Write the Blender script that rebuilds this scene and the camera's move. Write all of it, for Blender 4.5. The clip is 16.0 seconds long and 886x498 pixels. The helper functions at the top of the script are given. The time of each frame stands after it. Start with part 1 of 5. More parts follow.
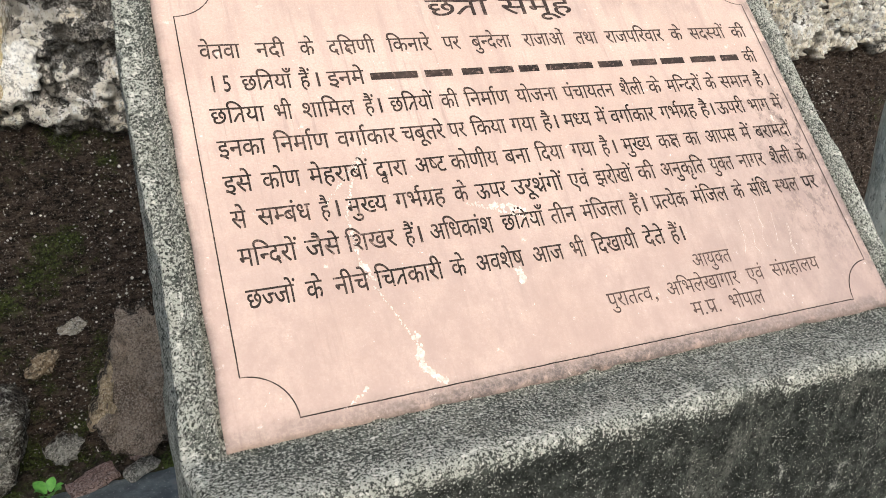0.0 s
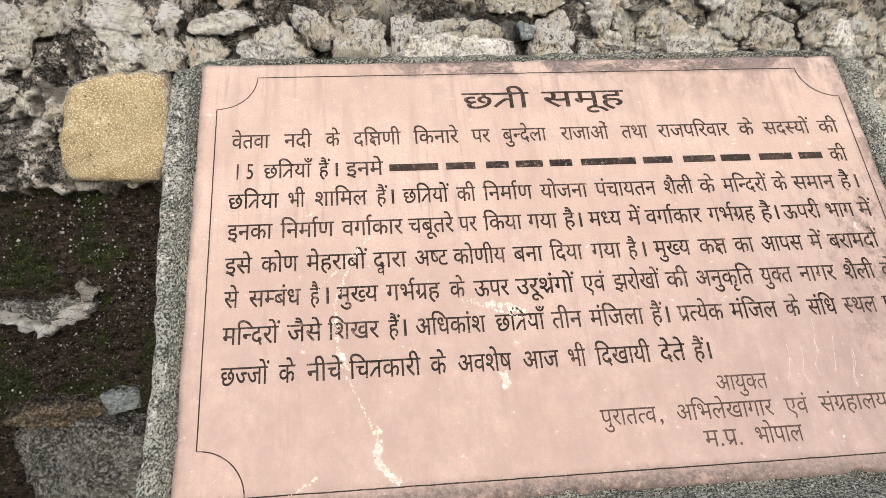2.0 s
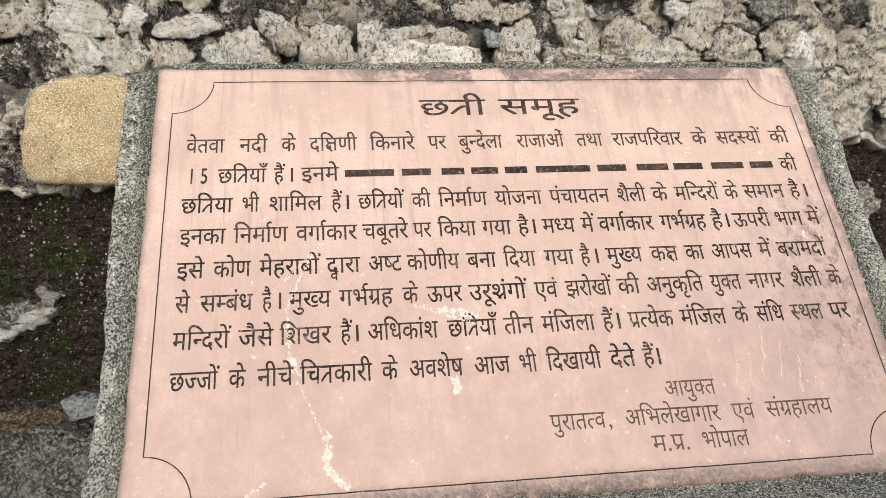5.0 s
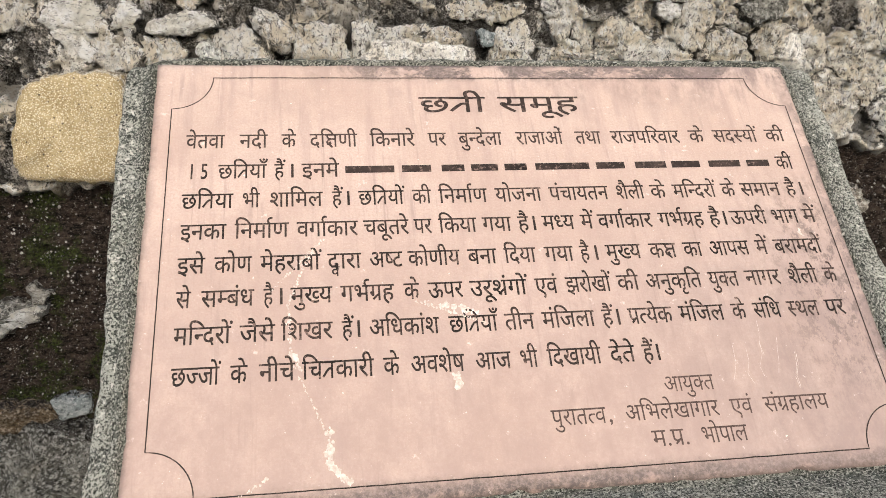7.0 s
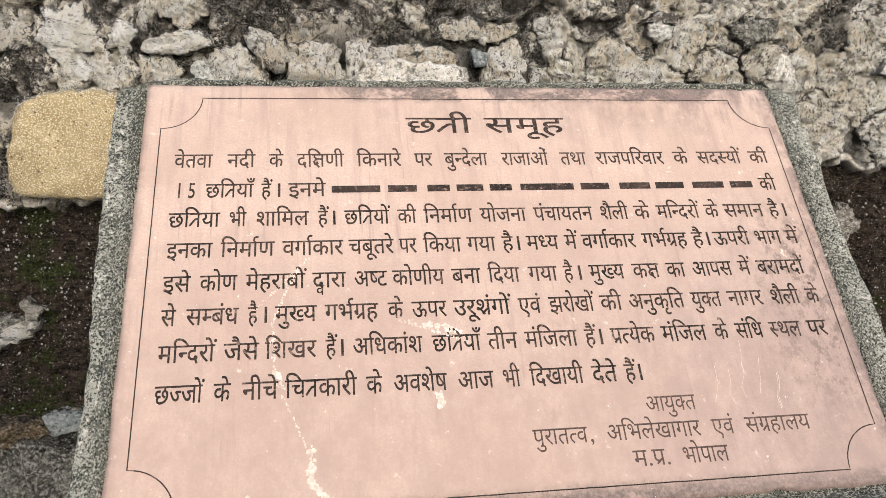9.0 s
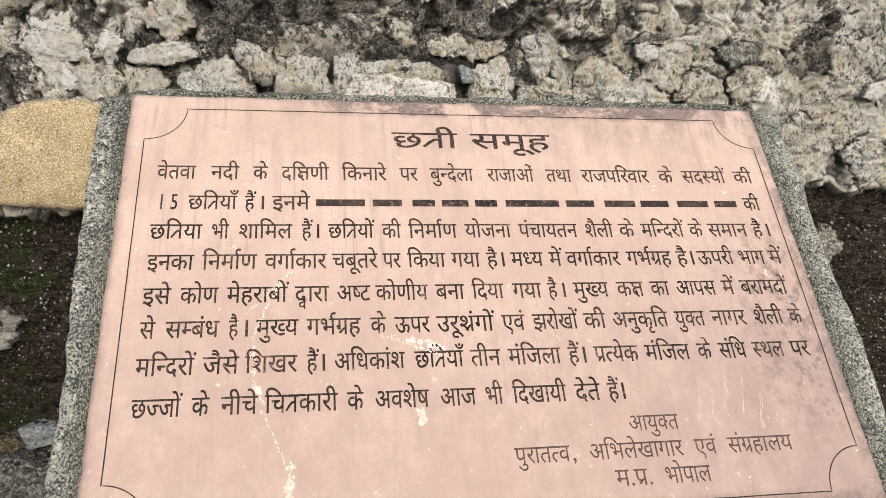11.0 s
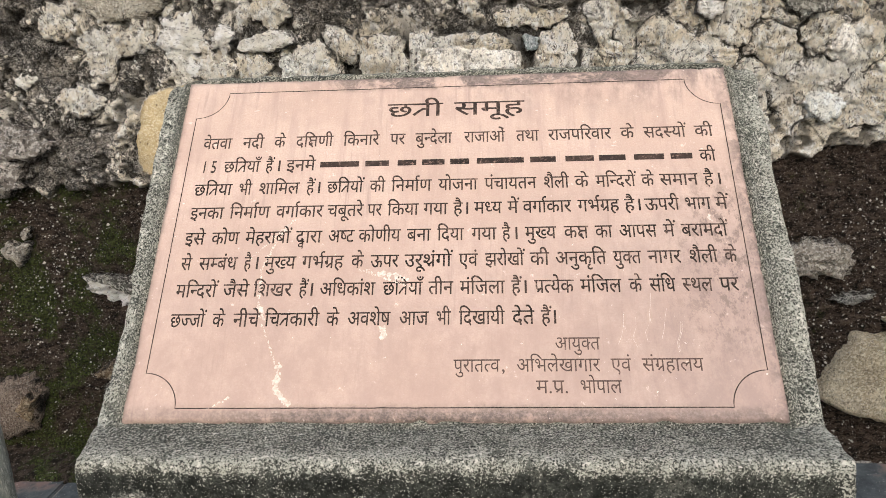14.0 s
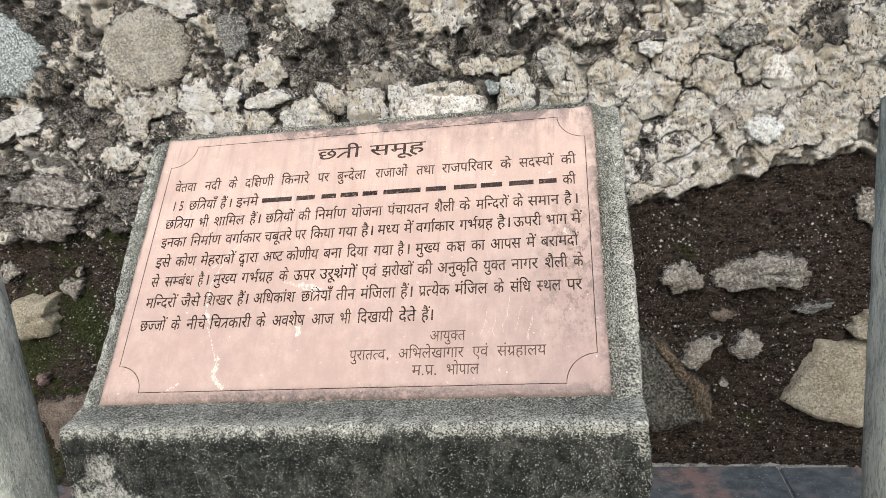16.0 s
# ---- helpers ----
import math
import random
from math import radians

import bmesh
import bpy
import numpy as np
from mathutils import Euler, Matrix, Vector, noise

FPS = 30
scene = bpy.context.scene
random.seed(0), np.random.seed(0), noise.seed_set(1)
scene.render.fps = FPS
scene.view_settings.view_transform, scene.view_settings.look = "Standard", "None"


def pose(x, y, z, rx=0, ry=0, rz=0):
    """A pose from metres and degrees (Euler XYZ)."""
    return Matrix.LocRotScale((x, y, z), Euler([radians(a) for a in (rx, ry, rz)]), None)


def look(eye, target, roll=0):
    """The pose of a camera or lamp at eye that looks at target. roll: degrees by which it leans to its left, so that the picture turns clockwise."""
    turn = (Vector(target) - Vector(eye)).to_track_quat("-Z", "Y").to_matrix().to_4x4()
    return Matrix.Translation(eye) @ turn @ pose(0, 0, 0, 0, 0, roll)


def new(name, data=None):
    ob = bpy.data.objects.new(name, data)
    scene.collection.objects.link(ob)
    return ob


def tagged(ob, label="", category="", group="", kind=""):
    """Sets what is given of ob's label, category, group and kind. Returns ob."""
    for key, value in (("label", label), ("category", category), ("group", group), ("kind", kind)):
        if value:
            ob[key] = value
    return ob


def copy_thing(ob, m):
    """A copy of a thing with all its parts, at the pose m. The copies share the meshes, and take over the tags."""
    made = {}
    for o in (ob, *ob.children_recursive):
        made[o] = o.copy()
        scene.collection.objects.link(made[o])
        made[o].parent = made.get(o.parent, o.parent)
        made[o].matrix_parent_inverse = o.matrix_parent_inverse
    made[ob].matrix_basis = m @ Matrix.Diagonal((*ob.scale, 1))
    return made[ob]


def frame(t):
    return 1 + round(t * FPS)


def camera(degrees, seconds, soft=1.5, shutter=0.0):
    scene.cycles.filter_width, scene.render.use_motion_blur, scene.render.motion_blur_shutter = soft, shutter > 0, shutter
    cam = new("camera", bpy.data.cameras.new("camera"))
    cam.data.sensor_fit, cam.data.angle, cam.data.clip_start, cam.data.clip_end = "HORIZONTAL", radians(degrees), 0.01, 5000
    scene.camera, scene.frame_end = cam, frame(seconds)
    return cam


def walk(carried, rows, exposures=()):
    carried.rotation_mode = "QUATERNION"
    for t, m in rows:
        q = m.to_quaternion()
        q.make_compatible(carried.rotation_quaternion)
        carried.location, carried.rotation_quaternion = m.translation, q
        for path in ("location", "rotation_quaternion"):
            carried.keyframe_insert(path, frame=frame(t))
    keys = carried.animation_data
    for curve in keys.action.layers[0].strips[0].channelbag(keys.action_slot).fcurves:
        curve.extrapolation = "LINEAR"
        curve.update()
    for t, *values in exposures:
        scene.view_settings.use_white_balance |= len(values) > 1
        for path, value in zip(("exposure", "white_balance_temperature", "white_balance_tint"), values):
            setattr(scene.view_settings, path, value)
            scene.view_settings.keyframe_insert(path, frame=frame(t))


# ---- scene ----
import collections

cam = camera(59.3, 16.0, soft=0.75)
PATH = [
    (0, (-0.509, -0.864, 1.225), (0.228, 0.875, 0.565), -0.20),
    (0.5, (-0.334, -0.879, 1.246), (0.154, 0.946, 0.590), 3.57),
    (1, (-0.251, -0.909, 1.268), (0.014, 0.979, 0.663), 2.67),
    (1.5, (-0.241, -0.916, 1.259), (-0.037, 1.002, 0.733), -0.03),
    (2, (-0.242, -0.913, 1.260), (-0.043, 1.011, 0.752), -0.83),
    (2.5, (-0.251, -0.913, 1.262), (-0.042, 1.009, 0.752), -0.31),
    (3, (-0.250, -0.916, 1.262), (-0.030, 1.005, 0.751), 0.23),
    (3.5, (-0.246, -0.911, 1.259), (-0.016, 1.010, 0.755), 0.25),
    (4, (-0.226, -0.914, 1.260), (0.013, 1.008, 0.761), 0.26),
    (4.5, (-0.214, -0.919, 1.261), (0.035, 1.003, 0.767), 0.08),
    (7, (-0.232, -0.922, 1.255), (0.060, 0.995, 0.765), 0.32),
    (7.5, (-0.239, -0.916, 1.257), (0.054, 1.004, 0.777), 0.75),
    (8, (-0.237, -0.916, 1.262), (0.052, 1.006, 0.790), 0.77),
    (8.5, (-0.225, -0.923, 1.261), (0.062, 1.002, 0.800), 0.94),
    (9, (-0.214, -0.932, 1.261), (0.079, 0.994, 0.812), 0.58),
    (11.5, (-0.209, -0.923, 1.258), (0.123, 1.007, 0.853), 1.79),
    (12, (-0.196, -0.908, 1.253), (0.132, 1.023, 0.849), 1.91),
    (12.5, (-0.172, -0.918, 1.253), (0.153, 1.010, 0.831), 1.72),
    (13, (-0.131, -0.988, 1.246), (0.164, 0.941, 0.807), 0.64),
    (13.5, (-0.071, -1.083, 1.256), (0.030, 0.855, 0.773), -0.47),
    (14, (0.077, -1.149, 1.283), (-0.067, 0.783, 0.783), -2.03),
    (14.5, (0.212, -1.169, 1.269), (-0.100, 0.763, 0.857), -2.24),
    (15, (0.270, -1.226, 1.276), (-0.085, 0.703, 0.889), -3.63),
    (15.5, (0.345, -1.339, 1.275), (-0.015, 0.592, 0.898), -6.55),
    (16, (0.425, -1.384, 1.287), (0.064, 0.543, 0.895), -5.25),
]
walk(cam, [(t, look(eye, target, roll)) for t, eye, target, roll in PATH],
     exposures=[(0.0, 0.68, 6060, 6), (0.6, 0.54, 6140, 7), (2.0, 0.51, 6220, 9), (13.0, 0.48, 6290, 9), (14.8, 0.50, 6150, 9), (16.0, 0.61, 5950, 8)])

# ---- world, sun ----
SUN_EL, SUN_AZ = radians(34), radians(175)
world = bpy.data.worlds.new("world")
scene.world = world
world.use_nodes = True
wn = world.node_tree
sky = wn.nodes.new("ShaderNodeTexSky")
sky.sky_type = "NISHITA"
sky.sun_disc = False
sky.sun_elevation, sky.sun_rotation = SUN_EL, SUN_AZ
sky.air_density, sky.dust_density, sky.ozone_density = 1.0, 4.0, 1.0
wn.links.new(sky.outputs[0], wn.nodes["Background"].inputs[0])
wn.nodes["Background"].inputs[1].default_value = 0.15
sun = new("sun", bpy.data.lights.new("sun", "SUN"))
sun.data.energy, sun.data.angle, sun.data.color = 1.0, radians(50), (1.0, 0.985, 0.97)
sun_from = Vector((math.sin(SUN_AZ) * math.cos(SUN_EL), math.cos(SUN_AZ) * math.cos(SUN_EL), math.sin(SUN_EL)))
sun.matrix_world = look(sun_from * 20, (0, 0, 0))


# ---- materials ----
class Nodes:
    """A short hand for node materials."""

    def __init__(self, name, rough=0.9, spec=0.3):
        self.mat = bpy.data.materials.new(name)
        self.mat.use_nodes = True
        self.tree = self.mat.node_tree
        self.bsdf = self.tree.nodes["Principled BSDF"]
        self.bsdf.inputs["Roughness"].default_value = rough
        self.bsdf.inputs["Specular IOR Level"].default_value = spec
        self.coord = self.tree.nodes.new("ShaderNodeTexCoord")

    def link(self, a, b):
        self.tree.links.new(a, b)

    def put(self, socket, value):
        if isinstance(value, bpy.types.NodeSocket):
            self.link(value, socket)
        elif isinstance(value, tuple) and len(value) == 3 and socket.type == "RGBA":
            socket.default_value = (*value, 1)
        else:
            socket.default_value = value

    def noise(self, scale, detail=6, rough=0.6, stretch=(1, 1, 1), warp=0.0, shift=(0, 0, 0)):
        m = self.tree.nodes.new("ShaderNodeMapping")
        m.inputs["Scale"].default_value = stretch
        m.inputs["Location"].default_value = shift
        self.link(self.coord.outputs["Object"], m.inputs[0])
        n = self.tree.nodes.new("ShaderNodeTexNoise")
        self.link(m.outputs[0], n.inputs["Vector"])
        n.inputs["Scale"].default_value, n.inputs["Detail"].default_value = scale, detail
        n.inputs["Roughness"].default_value, n.inputs["Distortion"].default_value = rough, warp
        return n.outputs[0]

    def cells(self, scale, feature="F1"):
        n = self.tree.nodes.new("ShaderNodeTexVoronoi")
        n.feature = feature
        n.inputs["Scale"].default_value = scale
        self.link(self.coord.outputs["Object"], n.inputs["Vector"])
        return n.outputs[0]

    def step(self, value, lo, hi, to_lo=0.0, to_hi=1.0):
        n = self.tree.nodes.new("ShaderNodeMapRange")
        n.interpolation_type = "SMOOTHSTEP"
        for k, v in zip((0, 1, 2, 3, 4), (value, lo, hi, to_lo, to_hi)):
            self.put(n.inputs[k], v)
        return n.outputs[0]

    def math(self, op, a, b=0.0):
        n = self.tree.nodes.new("ShaderNodeMath")
        n.operation = op
        self.put(n.inputs[0], a), self.put(n.inputs[1], b)
        return n.outputs[0]

    def mix(self, fac, a, b):
        n = self.tree.nodes.new("ShaderNodeMix")
        n.data_type = "RGBA"
        self.put(n.inputs[0], fac), self.put(n.inputs[6], a), self.put(n.inputs[7], b)
        return n.outputs[2]

    def axis(self, i):
        n = self.tree.nodes.new("ShaderNodeSeparateXYZ")
        self.link(self.coord.outputs["Object"], n.inputs[0])
        return n.outputs[i]

    def attribute(self, name):
        n = self.tree.nodes.new("ShaderNodeAttribute")
        n.attribute_name = name
        s = self.tree.nodes.new("ShaderNodeSeparateColor")
        self.link(n.outputs["Color"], s.inputs[0])
        return s.outputs[0], s.outputs[1], s.outputs[2]

    def random(self):
        return self.tree.nodes.new("ShaderNodeObjectInfo").outputs["Random"]

    def done(self, colour, height=None, bump=0.3, depth=0.01):
        self.put(self.bsdf.inputs["Base Color"], colour)
        if height is not None:
            n = self.tree.nodes.new("ShaderNodeBump")
            n.inputs["Strength"].default_value, n.inputs["Distance"].default_value = bump, depth
            self.link(height, n.inputs["Height"])
            self.link(n.outputs[0], self.bsdf.inputs["Normal"])
        return self.mat


def sandstone_plaque():
    m = Nodes("pink_sandstone", 0.75, 0.3)
    u, v = m.axis(0), m.axis(1)
    col = m.mix(m.step(m.noise(5, 4), 0.38, 0.64), (0.465, 0.345, 0.278), (0.540, 0.415, 0.340))
    col = m.mix(m.step(m.noise(330, 3), 0.4, 0.68, 0, 0.4), col, (0.42, 0.27, 0.22))
    col = m.mix(m.step(m.noise(520, 2, shift=(3, 3, 3)), 0.55, 0.7, 0, 0.25), col, (0.74, 0.58, 0.50))
    col = m.mix(m.step(m.noise(17, 8, 0.75, shift=(1, 4, 0)), 0.48, 0.64, 0, 0.35), col, (0.40, 0.285, 0.238))
    # dust that the rain has washed down to the lower half
    dust = m.math("MULTIPLY", m.step(v, 0.16, -0.22, 0.0, 1.0), m.step(m.noise(30, 8, 0.78, (1, 0.7, 1)), 0.36, 0.62, 0.3, 0.75))
    col = m.mix(dust, col, (0.36, 0.255, 0.215))
    # rain streaks that run down from the upper edge
    streak = m.math("MULTIPLY", m.step(m.noise(9, 5, 0.7, (4, 0.35, 1)), 0.48, 0.68), m.step(v, -0.25, 0.3, 0.05, 0.5))
    col = m.mix(streak, col, (0.36, 0.25, 0.21))
    fine = m.math("MULTIPLY", m.step(m.noise(26, 4, 0.7, (5, 0.25, 1), shift=(3, 0, 0)), 0.54, 0.66), m.step(m.noise(6, 4), 0.42, 0.60, 0.1, 0.5))
    col = m.mix(fine, col, (0.33, 0.235, 0.20))
    # black algae: blotches along the upper rim, at the foot and at one end
    past = m.step(u, -0.30, -0.12)
    top = m.math("MULTIPLY", m.step(m.math("ADD", v, m.math("MULTIPLY", m.noise(60, 6, 0.8), 0.016)), 0.266, 0.279), past)
    foot = m.math("MULTIPLY", m.step(m.math("ADD", v, m.math("MULTIPLY", m.noise(45, 7, 0.8, shift=(6, 1, 0)), 0.034)), -0.252, -0.274), m.step(u, -0.42, -0.15, 0.45, 1.0))
    side = m.math("MAXIMUM", m.step(u, 0.425, 0.45, 0, 0.8), m.step(u, -0.436, -0.45, 0, 0.35))
    blot = m.math("MULTIPLY", m.math("MAXIMUM", top, side), m.step(m.noise(17, 8, 0.74, (1, 1.2, 1), 0.6), 0.42, 0.54))
    blot = m.math("MAXIMUM", blot, m.math("MULTIPLY", foot, m.step(m.noise(38, 8, 0.78, shift=(0, 5, 2)), 0.34, 0.50, 0.25, 1.0)))
    col = m.mix(m.math("MULTIPLY", blot, 0.82), col, m.mix(m.step(m.noise(200, 4, 0.75), 0.44, 0.6), (0.062, 0.054, 0.050), (0.19, 0.15, 0.135)))
    high = m.math("MULTIPLY", m.step(v, 0.17, 0.275), m.step(u, -0.22, 0.35, 0.25, 1.0))
    soft = m.math("MULTIPLY", high, m.step(m.noise(18, 9, 0.78, (1, 0.45, 1)), 0.44, 0.62, 0, 0.75))
    col = m.mix(soft, col, (0.23, 0.17, 0.15))
    # a dusty grey bloom and dark freckles towards one end
    low = m.math("MULTIPLY", m.step(u, 0.0, 0.40), m.step(v, 0.16, -0.12))
    col = m.mix(m.math("MULTIPLY", low, m.step(m.noise(24, 9, 0.8, (1, 0.6, 1)), 0.38, 0.62, 0.25, 0.65)), col, (0.27, 0.20, 0.178))
    freckle = m.math("MULTIPLY", m.step(u, 0.28, 0.42), m.step(m.math("ABSOLUTE", m.math("ADD", v, 0.06)), 0.20, 0.06))
    col = m.mix(m.math("MULTIPLY", freckle, m.step(m.noise(70, 8, 0.82, (1, 0.6, 1), shift=(2, 2, 0)), 0.48, 0.58, 0, 0.75)), col, (0.16, 0.122, 0.106))
    # fine pale scuffs and lime dots
    col = m.mix(m.step(m.noise(45, 6, 0.75), 0.62, 0.7, 0, 0.5), col, (0.82, 0.68, 0.60))
    col = m.mix(m.step(m.noise(110, 3, 0.7, shift=(5, 9, 0)), 0.69, 0.72, 0, 0.7), col, (0.78, 0.68, 0.61))
    return m.done(col, m.math("ADD", m.noise(260, 5), m.math("MULTIPLY", m.noise(40, 6, 0.7), 0.6)), 0.3, 0.003)


def weathered_concrete(name):
    m = Nodes(name, 0.95, 0.2)
    x, y, z = m.axis(0), m.axis(1), m.axis(2)
    age = m.noise(8, 8, 0.75)
    blotch = m.noise(30, 7, 0.78, shift=(5, 2, 0))
    base = m.mix(m.step(age, 0.38, 0.60), (0.080, 0.084, 0.071), (0.195, 0.193, 0.160))
    base = m.mix(m.step(blotch, 0.48, 0.62, 0, 0.6), base, (0.085, 0.098, 0.078))
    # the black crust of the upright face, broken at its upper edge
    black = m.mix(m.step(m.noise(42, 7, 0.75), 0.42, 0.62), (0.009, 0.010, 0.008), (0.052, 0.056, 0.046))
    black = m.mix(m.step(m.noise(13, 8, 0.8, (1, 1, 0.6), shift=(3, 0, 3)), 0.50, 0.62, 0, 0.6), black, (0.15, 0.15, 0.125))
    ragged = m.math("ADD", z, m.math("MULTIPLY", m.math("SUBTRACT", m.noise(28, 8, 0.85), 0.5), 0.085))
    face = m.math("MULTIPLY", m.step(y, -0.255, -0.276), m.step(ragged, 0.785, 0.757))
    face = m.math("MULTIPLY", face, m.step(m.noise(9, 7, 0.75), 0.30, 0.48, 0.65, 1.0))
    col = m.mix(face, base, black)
    # lime bloom
    near = m.step(m.math("ADD", m.math("ABSOLUTE", m.math("ADD", x, 0.40)), m.math("MULTIPLY", m.math("ABSOLUTE", m.math("SUBTRACT", z, 0.66)), 0.7)), 0.12, 0.02)
    bloom = m.step(m.math("ADD", m.noise(9, 9, 0.82, shift=(1.7, 0, 0.3)), m.math("MULTIPLY", near, 0.15)), 0.58, 0.66)
    col = m.mix(m.math("MULTIPLY", bloom, m.step(m.noise(95, 6, 0.8, (1, 1, 0.6), shift=(4, 4, 1)), 0.40, 0.54, 0.15, 0.85)), col, (0.60, 0.585, 0.52))
    # washed sand grains: dense on worn edges, sparse under the black crust
    arris = m.math("MULTIPLY", m.step(m.math("ABSOLUTE", m.math("SUBTRACT", ragged, 0.785)), 0.030, 0.004), m.step(y, -0.235, -0.276))
    ends = m.step(m.math("ABSOLUTE", m.math("SUBTRACT", x, 0.006)), 0.462, 0.492)
    worn = m.math("MULTIPLY", m.math("MAXIMUM", arris, ends), m.step(m.noise(24, 7, 0.8, shift=(2, 2, 2)), 0.40, 0.56))
    lift = m.math("ADD", m.math("MULTIPLY", worn, 0.13), m.math("MULTIPLY", m.math("SUBTRACT", blotch, 0.5), -0.32))
    lift = m.math("SUBTRACT", lift, m.math("MULTIPLY", face, 0.10))
    grain = m.math("ADD", m.noise(330, 3, 0.65), lift)
    col = m.mix(m.step(grain, 0.49, 0.57, 0, 0.9), col, (0.495, 0.49, 0.415))
    col = m.mix(m.step(m.noise(360, 3, 0.65, shift=(3, 1, 2)), 0.535, 0.585, 0, 0.95), col, (0.020, 0.021, 0.017))
    col = m.mix(m.step(m.math("ADD", m.noise(150, 3, 0.6, shift=(1, 7, 2)), m.math("MULTIPLY", lift, 0.7)), 0.65, 0.69, 0, 0.85), col, (0.72, 0.70, 0.62))
    return m.done(col, m.math("ADD", m.noise(330, 4, 0.7), m.noise(70, 8, 0.8)), 1.0, 0.005)


def lime_colour(m):
    lime = m.mix(m.step(m.noise(6, 6), 0.36, 0.62), (0.72, 0.64, 0.50), (0.88, 0.83, 0.73))
    lime = m.mix(m.step(m.noise(24, 8, 0.75), 0.44, 0.64), lime, (0.80, 0.74, 0.63))
    lime = m.mix(m.step(m.noise(13, 6, 0.7, shift=(5, 5, 5)), 0.54, 0.66, 0, 0.45), lime, (0.58, 0.47, 0.33))
    lime = m.mix(m.step(m.noise(10, 9, 0.82, shift=(1, 3, 5)), 0.52, 0.62, 0, 0.4), lime, (0.33, 0.31, 0.27))
    # fibrous runs of white lime and of black algae
    lime = m.mix(m.step(m.noise(48, 7, 0.75, (1, 1, 0.4), 0.3), 0.50, 0.58, 0, 0.9), lime, (0.94, 0.92, 0.87))
    lime = m.mix(m.step(m.noise(44, 8, 0.8, (1, 1, 0.5), 0.3, (7, 0, 2)), 0.57, 0.63, 0, 0.8), lime, (0.12, 0.10, 0.08))
    return m.mix(m.step(m.noise(170, 4, 0.74), 0.55, 0.61, 0, 0.8), lime, (0.10, 0.085, 0.068))


def lime_crust(name, tint, amount):
    m = Nodes(name, 0.95, 0.15)
    col = m.mix(amount, lime_colour(m), tint)
    col = m.mix(m.step(m.noise(60, 8, 0.8), 0.53, 0.60, 0, 0.75), col, (0.06, 0.052, 0.043))
    col = m.mix(m.step(m.noise(24, 9, 0.85, shift=(0, 2, 0)), 0.52, 0.58, 0, 0.7), col, (0.13, 0.115, 0.095))
    return m.done(col, m.noise(110, 9, 0.85), 0.9, 0.010)


def chalk():
    m = Nodes("chalky_white_lime", 0.95, 0.15)
    rim, _, _ = m.attribute("rim")
    col = m.mix(m.step(m.noise(18, 6, 0.7), 0.40, 0.60), (0.86, 0.82, 0.72), (0.97, 0.95, 0.91))
    col = m.mix(m.step(m.noise(36, 7, 0.8, (0.8, 1, 0.8), 0.5), 0.50, 0.60, 0, 0.6), col, (0.55, 0.50, 0.41))
    col = m.mix(m.step(m.noise(120, 6, 0.78, (0.5, 1, 1.3), 0.4), 0.54, 0.61, 0, 0.8), col, (0.16, 0.14, 0.115))
    creep = m.math("ADD", m.math("MULTIPLY", rim, 0.18), m.noise(26, 9, 0.82, warp=0.4))
    col = m.mix(m.step(creep, 0.60, 0.66, 0, 0.9), col, (0.07, 0.062, 0.052))
    return m.done(col, m.math("ADD", m.noise(55, 9, 0.85), m.noise(150, 5, 0.75)), 1.0, 0.014)


def blue_lichen():
    m = Nodes("blue_green_lichen_crust", 0.95, 0.15)
    col = m.mix(m.step(m.noise(12, 6, 0.7), 0.40, 0.60), (0.29, 0.335, 0.315), (0.48, 0.53, 0.50))
    col = m.mix(m.step(m.noise(150, 4, 0.7), 0.48, 0.55, 0, 0.9), col, (0.83, 0.87, 0.84))
    col = m.mix(m.step(m.noise(170, 4, 0.7, shift=(2, 5, 1)), 0.52, 0.58, 0, 0.9), col, (0.055, 0.07, 0.065))
    col = m.mix(m.step(m.noise(14, 8, 0.8, shift=(7, 0, 2)), 0.56, 0.64, 0, 0.7), col, (0.10, 0.095, 0.085))
    return m.done(col, m.math("ADD", m.noise(150, 5, 0.75), m.noise(50, 9, 0.85)), 1.0, 0.012)


